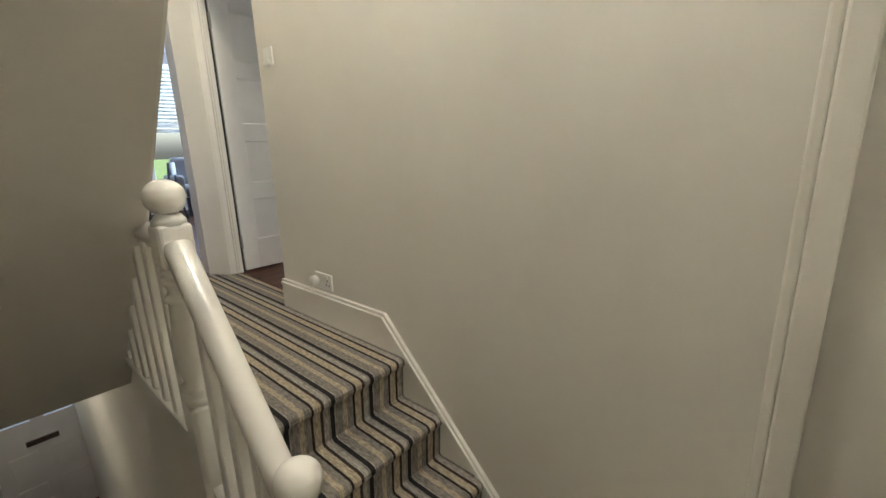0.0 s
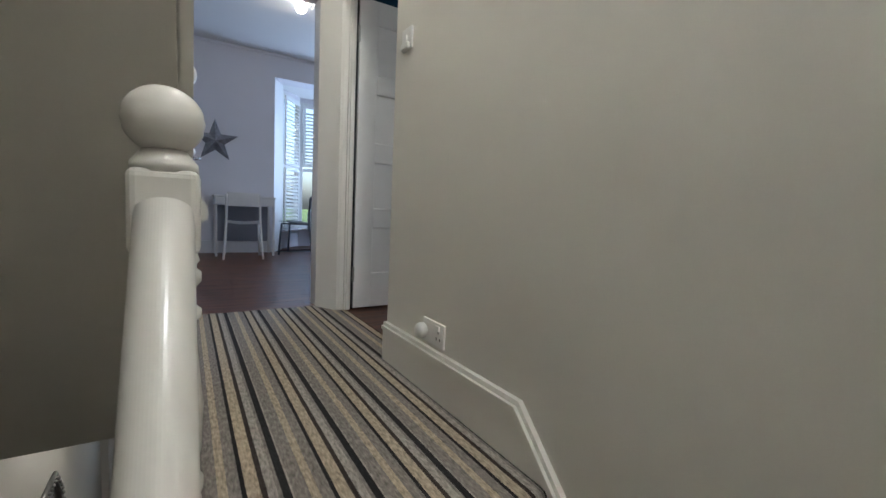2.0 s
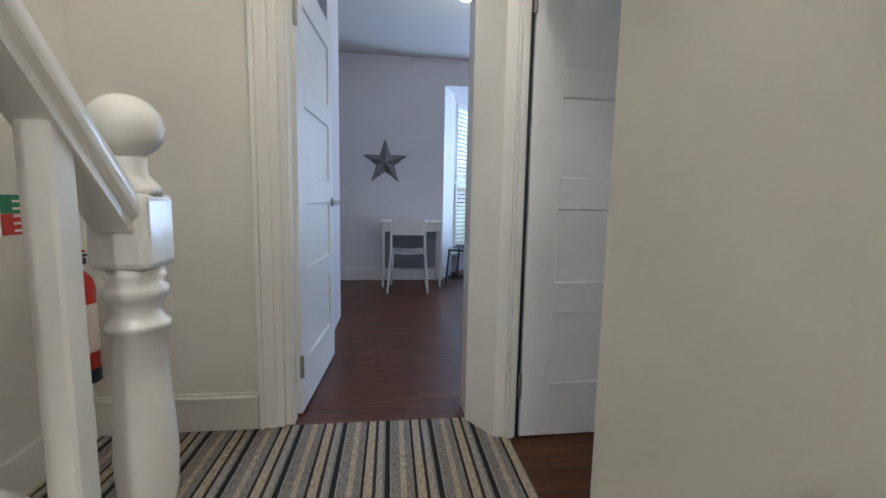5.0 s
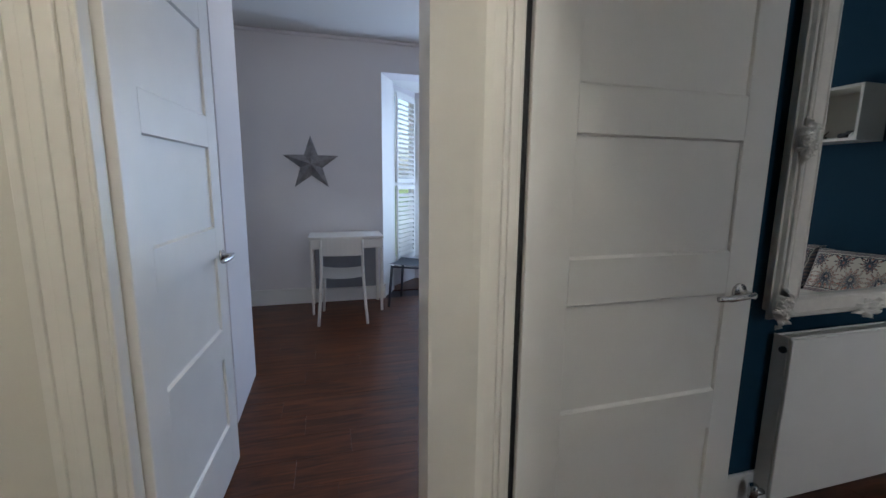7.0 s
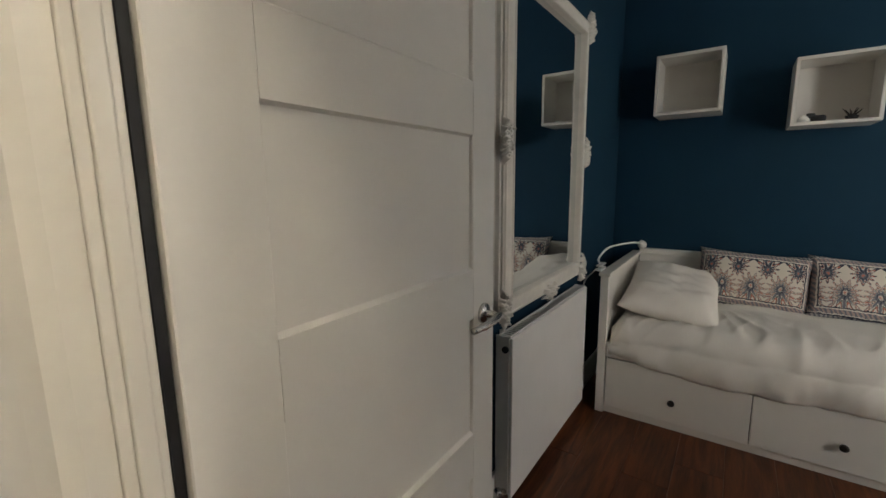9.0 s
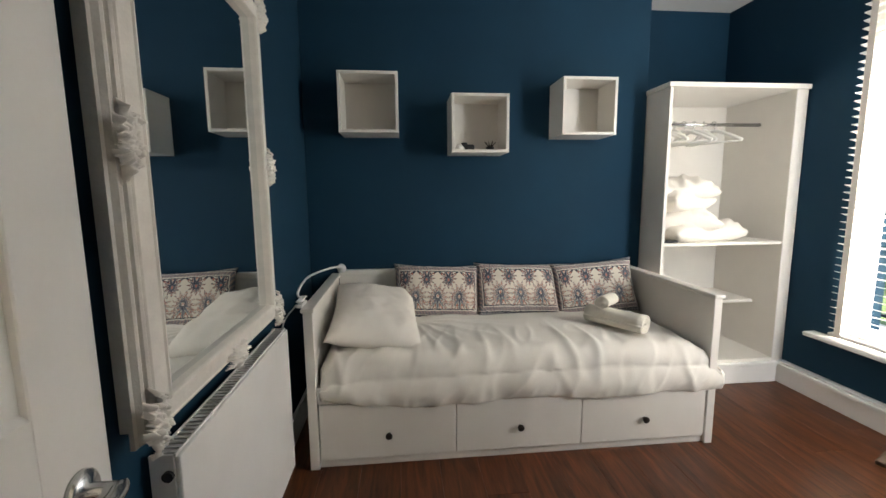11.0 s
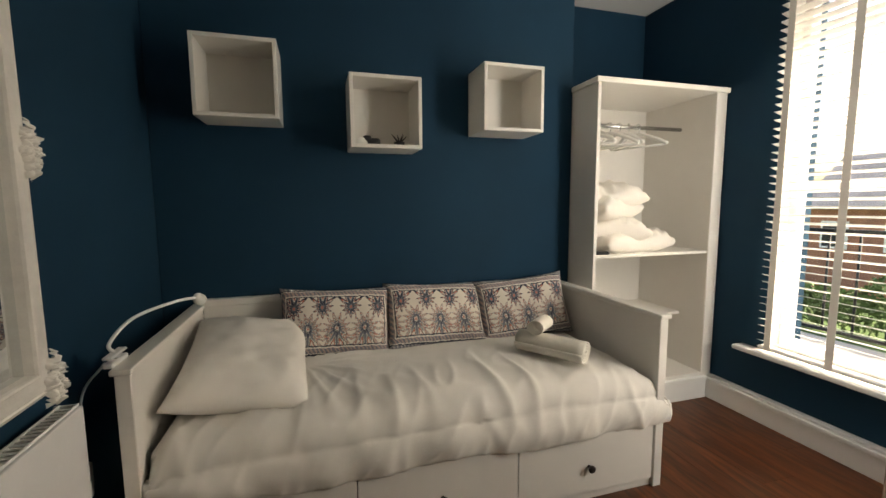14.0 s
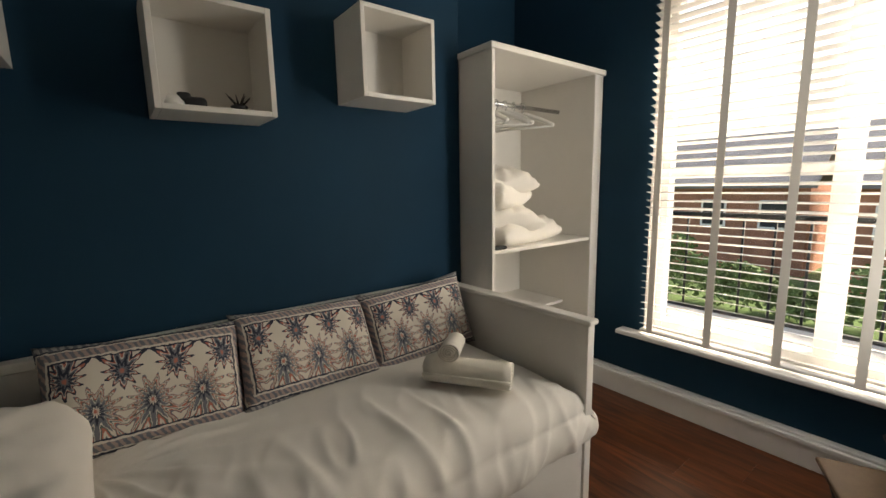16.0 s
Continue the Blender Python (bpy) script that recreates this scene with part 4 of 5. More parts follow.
def hall_mirror():
    """Octagonal mirror with a beaded silver frame."""
    ob = thing("hall_mirror", "mirror in a beaded silver frame on the hall wall", "mirror", (XW, 0.75, -1.75))
    w, h = 0.30, 0.42
    o8 = [(-w, -h * 0.6), (-w * 0.6, -h), (w * 0.6, -h), (w, -h * 0.6), (w, h * 0.6), (w * 0.6, h), (-w * 0.6, h), (-w, h * 0.6)]
    bm = bmesh.new()
    prism(bm, o8, "x", 0.004, 0.012)
    part("mirror_glass", bm, MIRROR, ob)
    for row, off in enumerate((1.0, 1.1)):
        bm = bmesh.new()
        tube(bm, [(0.02, p[0] * off, p[1] * off) for p in o8 + o8[:1]], 0.016, 8)
        part("frame_bar", bm, STEEL, ob, smooth=True)
    bead = None
    for (a, b) in zip(o8, o8[1:] + o8[:1]):
        d = math.dist(a, b)
        for k in range(int(d / 0.045)):
            f = (k + 0.5) / int(d / 0.045)
            if bead is None:
                bm = bmesh.new()
                bmesh.ops.create_icosphere(bm, subdivisions=1, radius=0.015)
                bead = part("bead", bm, STEEL, ob, smooth=True)
            else:
                bead = new("bead", bead.data)
                bead.parent = ob
            bead.location = (0.035, (a[0] + (b[0] - a[0]) * f) * 1.05, (a[1] + (b[1] - a[1]) * f) * 1.05)


hall_mirror()


# ---- living room things ----
def star(at, size):
    """A five-pointed pressed tin star with ridged arms."""
    ob = thing("tin_star", "weathered grey tin star hung on the wall", "wall star", at)
    bm = bmesh.new()
    mid = bm.verts.new((0, -0.055, 0))
    back = bm.verts.new((0, -0.004, 0))
    ring = []
    for k in range(10):
        a = math.pi / 2 + k * math.pi / 5
        r = size if k % 2 == 0 else size * 0.40
        ring.append(bm.verts.new((r * math.cos(a), -0.004, r * math.sin(a))))
    for k in range(10):
        bm.faces.new((mid, ring[(k + 1) % 10], ring[k]))
        bm.faces.new((back, ring[k], ring[(k + 1) % 10]))
    part("star_plate", bm, STARM, ob)
    bm = bmesh.new()
    tube(bm, [(0.02 * math.cos(t), -0.05, size * 0.62 + 0.035 * math.sin(t)) for t in [2 * math.pi * i / 14 for i in range(15)]], 0.006, 8)
    part("hanging_ring", bm, STARM, ob, "dark wire loop", smooth=True)
    return ob


star((-0.45, NY, 1.45), 0.285)


def side_table(x0, x1, y0, y1):
    ob = thing("side_table", "small white desk with drawers against the wall", "desk", ((x0 + x1) / 2, (y0 + y1) / 2, 0))
    w, d = (x1 - x0) / 2, (y1 - y0) / 2
    part("tabletop", boxes((-w, w, -d, d, 0.735, 0.758), r=0.003), LACQ, ob)
    part("apron", boxes((-w + 0.01, w - 0.01, -d + 0.02, d - 0.01, 0.64, 0.734)), LACQ, ob)
    for s in (-1, 1):
        part("drawer_front", boxes((s * w * 0.5 - w * 0.45, s * w * 0.5 + w * 0.45, -d + 0.004, -d + 0.0195, 0.648, 0.73), r=0.002), LACQ, ob)
        for t in (-1, 1):
            part("leg", boxes((s * (w - 0.025) - 0.013, s * (w - 0.025) + 0.013, t * (d - 0.025) - 0.013, t * (d - 0.025) + 0.013, 0, 0.64), r=0.002), LACQ, ob)
    part("back_panel", boxes((-w + 0.04, w - 0.04, d - 0.02, d - 0.01, 0.16, 0.63)), GREYP, ob)
    return ob


side_table(-0.49, 0.22, 2.96, 3.39)


def dining_chair(at, rz, material, label, name="dining_chair"):
    """A plain chair with a curved back slat, splayed legs and a moulded seat."""
    ob = thing(name, label, "chair", at, rz)
    bm = bmesh.new()
    n = 8
    grid = []
    for i in range(n + 1):
        for k in range(n + 1):
            u, v = i / n * 2 - 1, k / n * 2 - 1
            grid.append(bm.verts.new((0.20 * u * (1 - 0.08 * (v < 0)), 0.20 * v, 0.445 - 0.018 * (1 - u * u) + 0.01 * v)))
    for i in range(n):
        for k in range(n):
            bm.faces.new((grid[i * (n + 1) + k], grid[(i + 1) * (n + 1) + k], grid[(i + 1) * (n + 1) + k + 1], grid[i * (n + 1) + k + 1]))
    bmesh.ops.solidify(bm, geom=bm.faces[:], thickness=0.018)
    part("seat", bm, material, ob, smooth=False)
    bm = bmesh.new()
    m = 10
    lo, hi = [], []
    out = [(0.19 * math.sin(a), -0.185 - 0.05 * math.cos(a)) for a in [-1.2 + 2.4 * k / m for k in range(m + 1)]]
    full = out + [(p[0] * 0.95, p[1] + 0.014) for p in out[::-1]]
    prism(bm, full, "z", 0.63, 0.79)
    part("backrest", bm, material, ob)
    for s in (-1, 1):
        part("back_leg", tube(bmesh.new(), arc([(s * 0.215, -0.25, 0.0), (s * 0.185, -0.19, 0.44), (s * 0.178, -0.20, 0.77)], 6), 0.0135, 10), material, ob, smooth=True)
        part("front_leg", tube(bmesh.new(), [(s * 0.205, 0.20, 0.0), (s * 0.18, 0.17, 0.43)], 0.0135, 10), material, ob, smooth=True)
        part("side_rail", tube(bmesh.new(), [(s * 0.185, -0.19, 0.42), (s * 0.18, 0.17, 0.42)], 0.010, 8), material, ob, smooth=True)
    return ob


dining_chair((-0.18, 2.86, 0), -4, LACQ, "white dining chair pushed up to the desk")
dining_chair((0.55, 3.16, 0), 62, STOOLW, "dark grey wooden chair standing in the bay")


def armchair(at):
    ob = thing("armchair", "pale upholstered armchair in the bay", "armchair", at)
    part("seat_cushion", boxes((-0.28, 0.28, -0.28, 0.28, 0.26, 0.44), r=0.05, seg=3), GREYP, ob)
    part("backrest", boxes((-0.30, 0.30, 0.22, 0.36, 0.30, 0.85), r=0.06, seg=3), GREYP, ob)
    for s in (-1, 1):
        part("armrest", boxes((s * 0.36 - 0.06, s * 0.36 + 0.06, -0.28, 0.34, 0.25, 0.60), r=0.05, seg=3), GREYP, ob)
        for t in (-1, 1):
            part("leg", boxes((s * 0.3 - 0.02, s * 0.3 + 0.02, t * 0.25 - 0.02, t * 0.25 + 0.02, 0, 0.27), r=0.004), STOOLW, ob)
    return ob


armchair((1.30, 3.75, 0))


# ---- bedroom: the daybed ----
BX0, BX1, BY0, BY1 = 2.30, 3.185, -2.205, -0.115
bed = thing("daybed", "white daybed with three drawers and panelled ends", "daybed", ((BX0 + BX1) / 2, (BY0 + BY1) / 2, 0))
bpy.context.view_layer.update()
tpart("back_panel", boxes((BX1 - 0.035, BX1, BY0 + 0.045, BY1 - 0.045, 0.06, 0.80), (BX1 - 0.045, BX1, BY0 + 0.045, BY1 - 0.045, 0.80, 0.835), r=0.003), LACQ, bed)
for y in (BY0, BY1 - 0.045):
    e = tpart("end_panel", boxes((BX0 + 0.02, BX1, y + 0.008, y + 0.037, 0.03, 0.79), (BX0, BX0 + 0.055, y, y + 0.045, 0.0, 0.792), r=0.003), LACQ, bed)
    tpart("end_cap", boxes((BX0 - 0.012, BX1, y - 0.008, y + 0.053, 0.792, 0.812), r=0.004), LACQ, bed)
tpart("front_rail", boxes((BX0 + 0.006, BX0 + 0.04, BY0 + 0.046, BY1 - 0.046, 0.335, 0.42), (BX0 + 0.02, BX0 + 0.04, BY0 + 0.046, BY1 - 0.046, 0.0, 0.05), r=0.002), LACQ, bed)
tpart("slat_base", boxes((BX0 + 0.05, BX1 - 0.05, BY0 + 0.05, BY1 - 0.05, 0.36, 0.40)), LACQ, bed)
edges = [BY0 + 0.05, -1.479, -0.830, BY1 - 0.05]
for a, b in zip(edges, edges[1:]):
    d = tpart("drawer", boxes((BX0 + 0.004, BX0 + 0.026, a + 0.0018, b - 0.0018, 0.045, 0.33), r=0.002), LACQ, bed)
    bm = bmesh.new()
    lathe(bm, [(0.008, 0), (0.007, 0.012), (0.016, 0.018), (0.017, 0.026), (0.010, 0.031)], 16, Matrix.Translation((BX0 + 0.004, (a + b) / 2, 0.165)) @ Matrix.Rotation(-math.pi / 2, 4, "Y"))
    under(part("knob", bm, DARK, None, "dark bronze knob", smooth=True), d)
mt = structure("mattress", boxes((BX0 + 0.05, BX1 - 0.05, BY0 + 0.05, BY1 - 0.05, 0.40, 0.50), r=0.03, seg=3), LINEN, "white mattress on the daybed", "mattress")
mt["kind"] = ""


def fold(u, v):
    """Soft cloth relief from two turned noises."""
    return noise.noise((u * 2.1, v * 3.5, 1.7)) + 0.5 * noise.noise((u * 5 + 3, v * 7, 4.2))


def ridge(x, y, z, sharp=5.0):
    """Thin lines along the zero of a noise."""
    return math.exp(-(noise.noise((x, y, z)) * sharp) ** 2)


def crease(d, y):
    """Narrow folds that run over the front edge, and a fan that starts at the pillow."""
    front = ridge(d * 1.7 + 5, y * 6.0 + 0.5 * d, 3.3, 6) * min(1, max(0, (d - 0.30) * 2.5))
    small = ridge(d * 4.0 + 1, y * 9.0 - 3 * d, 8.1, 5) * min(1, max(0, (d - 0.15) * 2))
    ax, ay = d - 0.30, -(y + 0.62)
    r, a = math.hypot(ax, ay), math.atan2(ay, ax)
    fan = (0.5 + 0.5 * math.sin(21 * a + 2.5 * noise.noise((r * 4, a, 2)))) ** 3 * math.exp(-(r / 0.42) ** 2) * min(1, r * 6)
    return 0.55 * front + 0.35 * small + 1.0 * fan * (ay > -0.15)


def duvet():
    """A filled cover that lies on the mattress and falls over the front, with creases and a soft hem."""
    nu, nv = 120, 250
    y0 = BY1 - 0.06
    verts, faces = [], []
    for i in range(nu + 1):
        u = i / nu
        for k in range(nv + 1):
            v = k / nv
            y = y0 + (BY0 + 0.05 - 0.085 * min(1, max(0, (u - 0.70) / 0.12)) - y0) * v
            hem = 0.305 + 0.05 * max(0, 1 - v / 0.10) + 0.006 * math.sin(v * 15) - 0.015 * v + 0.022 * noise.noise((v * 7, 0, 0))
            total = 0.80 + 0.56 - hem
            d = u * total
            puff = 0.055 * math.sin(math.pi * min(1, max(0, v))) ** 0.4
            crown = 0.520 + puff * (0.6 + 0.4 * math.sin(math.pi * min(1, d / 0.8)))
            f, c = fold(d, y), crease(d, y)
            if d < 0.72:
                x, z = BX1 - 0.06 - d, crown + (0.010 * f + 0.016 * c) * min(1, d * 4)
            elif d < 0.88:
                a = (d - 0.72) / 0.16 * math.pi / 2
                x = BX1 - 0.06 - 0.72 - 0.10 * math.sin(a) - 0.014 * c * math.sin(a)
                z = crown - 0.10 * (1 - math.cos(a)) + 0.010 * f + 0.014 * c * math.cos(a)
            else:
                h = (d - 0.88) / max(0.01, total - 0.88)
                x = BX1 - 0.06 - 0.82 - 0.020 * math.sin(math.pi * min(h, 1)) ** 0.8 - 0.012 * noise.noise((y * 7, h * 0.8, 6.0)) - 0.014 * c - 0.006 * f
                z = crown - 0.10 - h * (crown - 0.10 - hem)
                x += max(0, v - 0.95) * 0.5 * (1 - h) + 0.012 * max(0, h - 0.93) / 0.07
            xr = max(0, (abs(v - 0.5) - 0.47) / 0.03)
            z -= 0.05 * xr * xr if d < 0.9 else 0
            verts.append((x, y, z))
    for i in range(nu):
        for k in range(nv):
            q = i * (nv + 1) + k
            faces.append((q, q + nv + 1, q + nv + 2, q + 1))
    me = bpy.data.meshes.new("duvet")
    me.from_pydata(verts, [], faces)
    me.materials.append(LINEN)
    me.polygons.foreach_set("use_smooth", [True] * len(me.polygons))
    ob = new("duvet", me)
    md = ob.modifiers.new("thickness", "SOLIDIFY")
    md.thickness, md.offset = 0.018, -1
    return tagged(ob, "creased white cotton duvet draped over the daybed front", "duvet")


duvet()


def soft(name, material, w, d, h, m, label, category, amp=0.02, seed=0.0, group="", pinch=0.5):
    """A filled cloth thing: a pillow form w by d, h thick, corners drawn out, with creases; w along local x, d along local z, thickness along y."""
    bm = bmesh.new()
    n = 34
    front, back = {}, {}
    for i in range(n + 1):
        for k in range(n + 1):
            u, v = i / n * 2 - 1, k / n * 2 - 1
            bulge = max(0.0, (1 - u ** 4) * (1 - v ** 4)) ** pinch
            sx = 1 - 0.07 * (1 - abs(v) ** 2) * abs(u) ** 3
            sz = 1 - 0.09 * (1 - abs(u) ** 2) * abs(v) ** 3
            x, z = u * sx * w / 2, v * sz * d / 2
            q = amp * (noise.noise((x * 7 + seed, z * 7, seed)) + 0.6 * noise.noise((x * 17, z * 17 + seed, 2))) * bulge
            q += amp * 0.6 * math.sin(20 * (abs(u) + abs(v)) + seed) * max(0, abs(u * v) - 0.3) * bulge
            edge = i in (0, n) or k in (0, n)
            front[i, k] = bm.verts.new((x, -h / 2 * bulge - q - 0.003, z))
            back[i, k] = front[i, k] if edge else bm.verts.new((x, h / 2 * bulge + 0.003, z))
    for i in range(n):
        for k in range(n):
            bm.faces.new((front[i, k], front[i + 1, k], front[i + 1, k + 1], front[i, k + 1]))
            bm.faces.new((back[i, k], back[i, k + 1], back[i + 1, k + 1], back[i + 1, k]))
    ob = tagged(part(name, bm, material, smooth=True), label, category, group)
    ob.matrix_world = m
    return ob


soft("pillow", LINEN, 0.50, 0.72, 0.18, pose(2.75, -0.42, 0.645, -79, 9, -86), "plump white cotton pillow leaning on the daybed end", "pillow", 0.022, 1.3, pinch=0.72)
for y, seed, tilt, rz, roll in ((-0.80, 2.0, -24, -92, 2), (-1.33, 5.0, -30, -86, 3), (-1.86, 9.0, -20, -92, -4)):
    soft("cushion", PRINT, 0.57, 0.37, 0.13, pose(3.02, y, 0.700, tilt, roll, rz), "cream cushion printed with grey and coral flower sprays", "cushion", 0.012, seed, "cushions on the daybed", 0.45)


def rolled_towel(at, rz, w, r, turns, label, tilt=0):
    """A towel rolled up: a spiral sheet with thickness."""
    ob = thing("rolled_towel", label, "towel", at, rz, "rolled towels")
    bm = bmesh.new()
    n = int(turns * 26)
    line = []
    for k in range(n + 1):
        a = 2 * math.pi * k / 26
        q = r * (0.12 + 0.88 * k / n)
        line.append((q * math.cos(a), q * math.sin(a) * 0.86))
    rows = [[bm.verts.new((x + 0.006 * noise.noise((x * 9, p[0] * 20, p[1] * 20)), p[0], p[1] + r * 0.86)) for p in line] for x in [-w / 2 + w * j / 10 for j in range(11)]]
    for a, b in zip(rows, rows[1:]):
        for k in range(n):
            bm.faces.new((a[k], a[k + 1], b[k + 1], b[k]))
    bmesh.ops.recalc_face_normals(bm, faces=bm.faces[:])
    ro = part("roll", bm, TOWEL, ob, smooth=True)
    md = ro.modifiers.new("thickness", "SOLIDIFY")
    md.thickness, md.offset = r * 0.13, 0
    return ob


rolled_towel((2.57, -1.78, 0.575), 35, 0.34, 0.060, 4, "cream bath towel rolled up on the duvet")
rolled_towel((2.64, -1.76, 0.675), -50, 0.14, 0.042, 4, "small cream face towel rolled on top of another")


# ---- bedroom: wall cubes ----
def cube_shelf(y0, y1, z0, z1, label):
    ob = thing("cube_shelf", label, "wall shelf", (3.19, (y0 + y1) / 2, z0), group="wall cubes")
    w, h, d, t = (y1 - y0) / 2, z1 - z0, 0.245, 0.018
    part("side", boxes((-d, 0, -w, -w + t, 0, h), r=0.0015), LACQ, ob)
    part("side", boxes((-d, 0, w - t, w, 0, h), r=0.0015), LACQ, ob)
    part("bottom", boxes((-d, 0, -w + t, w - t, 0, t), r=0.0015), LACQ, ob)
    part("top", boxes((-d, 0, -w + t, w - t, h - t, h), r=0.0015), LACQ, ob)
    part("back", boxes((-0.012, -0.004, -w + t, w - t, t, h - t)), LACQ, ob)
    return ob


cube_shelf(-0.575, -0.222, 1.697, 2.048, "empty white wall cube above the pillow end")
cube_shelf(-1.247, -0.892, 1.581, 1.931, "white wall cube holding small ornaments")
cube_shelf(-1.932, -1.582, 1.690, 2.038, "empty white wall cube beside the wardrobe")


def ornament(y, kind, label):
    ob = thing("ornament", label, "ornament", (3.03, y, 1.599))
    bm = bmesh.new()
    if kind == 0:
        lathe(bm, [(0.028, 0.0), (0.03, 0.015), (0.022, 0.035), (0.01, 0.042)], 16)
        part("pot", bm, PLASTIC, ob, smooth=True)
    elif kind == 1:
        box(bm, -0.025, 0.025, -0.035, 0.03, 0.0, 0.038, r=0.014, seg=3)
        box(bm, -0.02, 0.02, 0.01, 0.05, 0.02, 0.05, r=0.009, seg=3)
        part("body", bm, BLACK, ob, smooth=True)
    else:
        lathe(bm, [(0.02, 0.0), (0.028, 0.02), (0.026, 0.024)], 14)
        part("bowl", bm, BLACK, ob, smooth=True)
        for k in range(9):
            a = k * 0.7
            part("spike", tube(bmesh.new(), [(0, 0, 0.015), (0.022 * math.cos(a), 0.04 * math.sin(a), 0.05 + 0.006 * (k % 3))], [0.006, 0.001], 6), DARK, ob, smooth=True)
    return ob


ornament(-0.955, 0, "small white pot in the wall cube")
ornament(-1.01, 1, "small dark figure in the wall cube")
ornament(-1.145, 2, "little dark spiky plant in the wall cube")

# ---- bedroom: open wardrobe ----
wd = thing("open_wardrobe", "white open-fronted wardrobe built into the alcove", "wardrobe", (3.3, -2.74, 0))
bpy.context.view_layer.update()
FX, RX = 2.948, 3.55
tpart("side_panel", boxes((FX, RX, -2.300, -2.278, 0.0, 1.985), r=0.002), LACQ, wd)
tpart("side_panel", boxes((FX, RX, -3.232, -3.150, 0.0, 1.985), r=0.004), LACQ, wd)
tpart("top_panel", boxes((FX - 0.015, RX, -3.238, -2.262, 1.985, 2.015), r=0.003), LACQ, wd)
tpart("back_panel", boxes((RX, RX + 0.012, -3.232, -2.278, 0.0, 2.0)), LACQ, wd)
tpart("plinth", boxes((FX + 0.001, RX, -3.150, -2.300, 0.0, 0.17)), LACQ, wd)
tpart("shelf", boxes((FX + 0.01, RX, -3.149, -2.301, 0.972, 0.992), r=0.002), LACQ, wd)
tpart("shelf", boxes((FX + 0.2, RX, -3.149, -2.301, 0.52, 0.54), r=0.002), LACQ, wd)
tpart("hanging_rail", tube(bmesh.new(), [(3.22, -2.301, 1.80), (3.22, -3.149, 1.80)], 0.0125, 14), CHROME, wd, "chrome hanging rail", smooth=True)


def hanger():
    ob = thing("coat_hanger", "white plastic coat hanger on the wardrobe rail", "coat hanger", (3.22, -2.36, 1.815), group="coat hangers")
    part("hook", tube(bmesh.new(), arc([(0.018, 0, -0.03), (0.012, 0, 0.002), (-0.008, 0, 0.004), (-0.016, 0, -0.02), (0.0, 0, -0.06)], 5), 0.003, 8), CHROME, ob, smooth=True)
    part("shoulder_bar", tube(bmesh.new(), arc([(-0.20, 0, -0.14), (-0.12, 0, -0.10), (0, 0, -0.06), (0.12, 0, -0.10), (0.20, 0, -0.14)], 5), 0.012, 8), PLASTIC, ob, smooth=True)
    part("trouser_bar", tube(bmesh.new(), [(-0.19, 0, -0.143), (0.19, 0, -0.143)], 0.006, 8), PLASTIC, ob, smooth=True)
    return ob


hg = hanger()
for k, a in enumerate((14, -10, 22, 6, -16, 18)):
    copy_thing(hg, pose(3.22, -2.42 - k * 0.075, 1.815, 0, 0, a))

for k, (y, z, w, d, h, tx, rz, seed) in enumerate(((-2.66, 1.055, 0.58, 0.46, 0.15, -88, -84, 1.0), (-2.56, 1.15, 0.48, 0.42, 0.16, -78, -110, 4.0), (-2.52, 1.255, 0.44, 0.38, 0.15, -96, -70, 7.0), (-2.56, 1.36, 0.42, 0.36, 0.13, -80, -95, 11.0))):
    soft("folded_bedding", LINEN, w, d, h, pose(3.22, y, z, tx, 0, rz), "crumpled white spare bedding piled on the wardrobe shelf", "bedding", 0.05, seed, "spare bedding")
bm = boxes((-0.05, 0.05, -0.02, 0.02, 0, 0.018), r=0.006)
rm = tagged(part("remote_control", bm, BLACK), "small black remote on the wardrobe shelf", "remote control")
rm.matrix_world = pose(2.99, -2.36, 0.9925, 0, 0, 80)


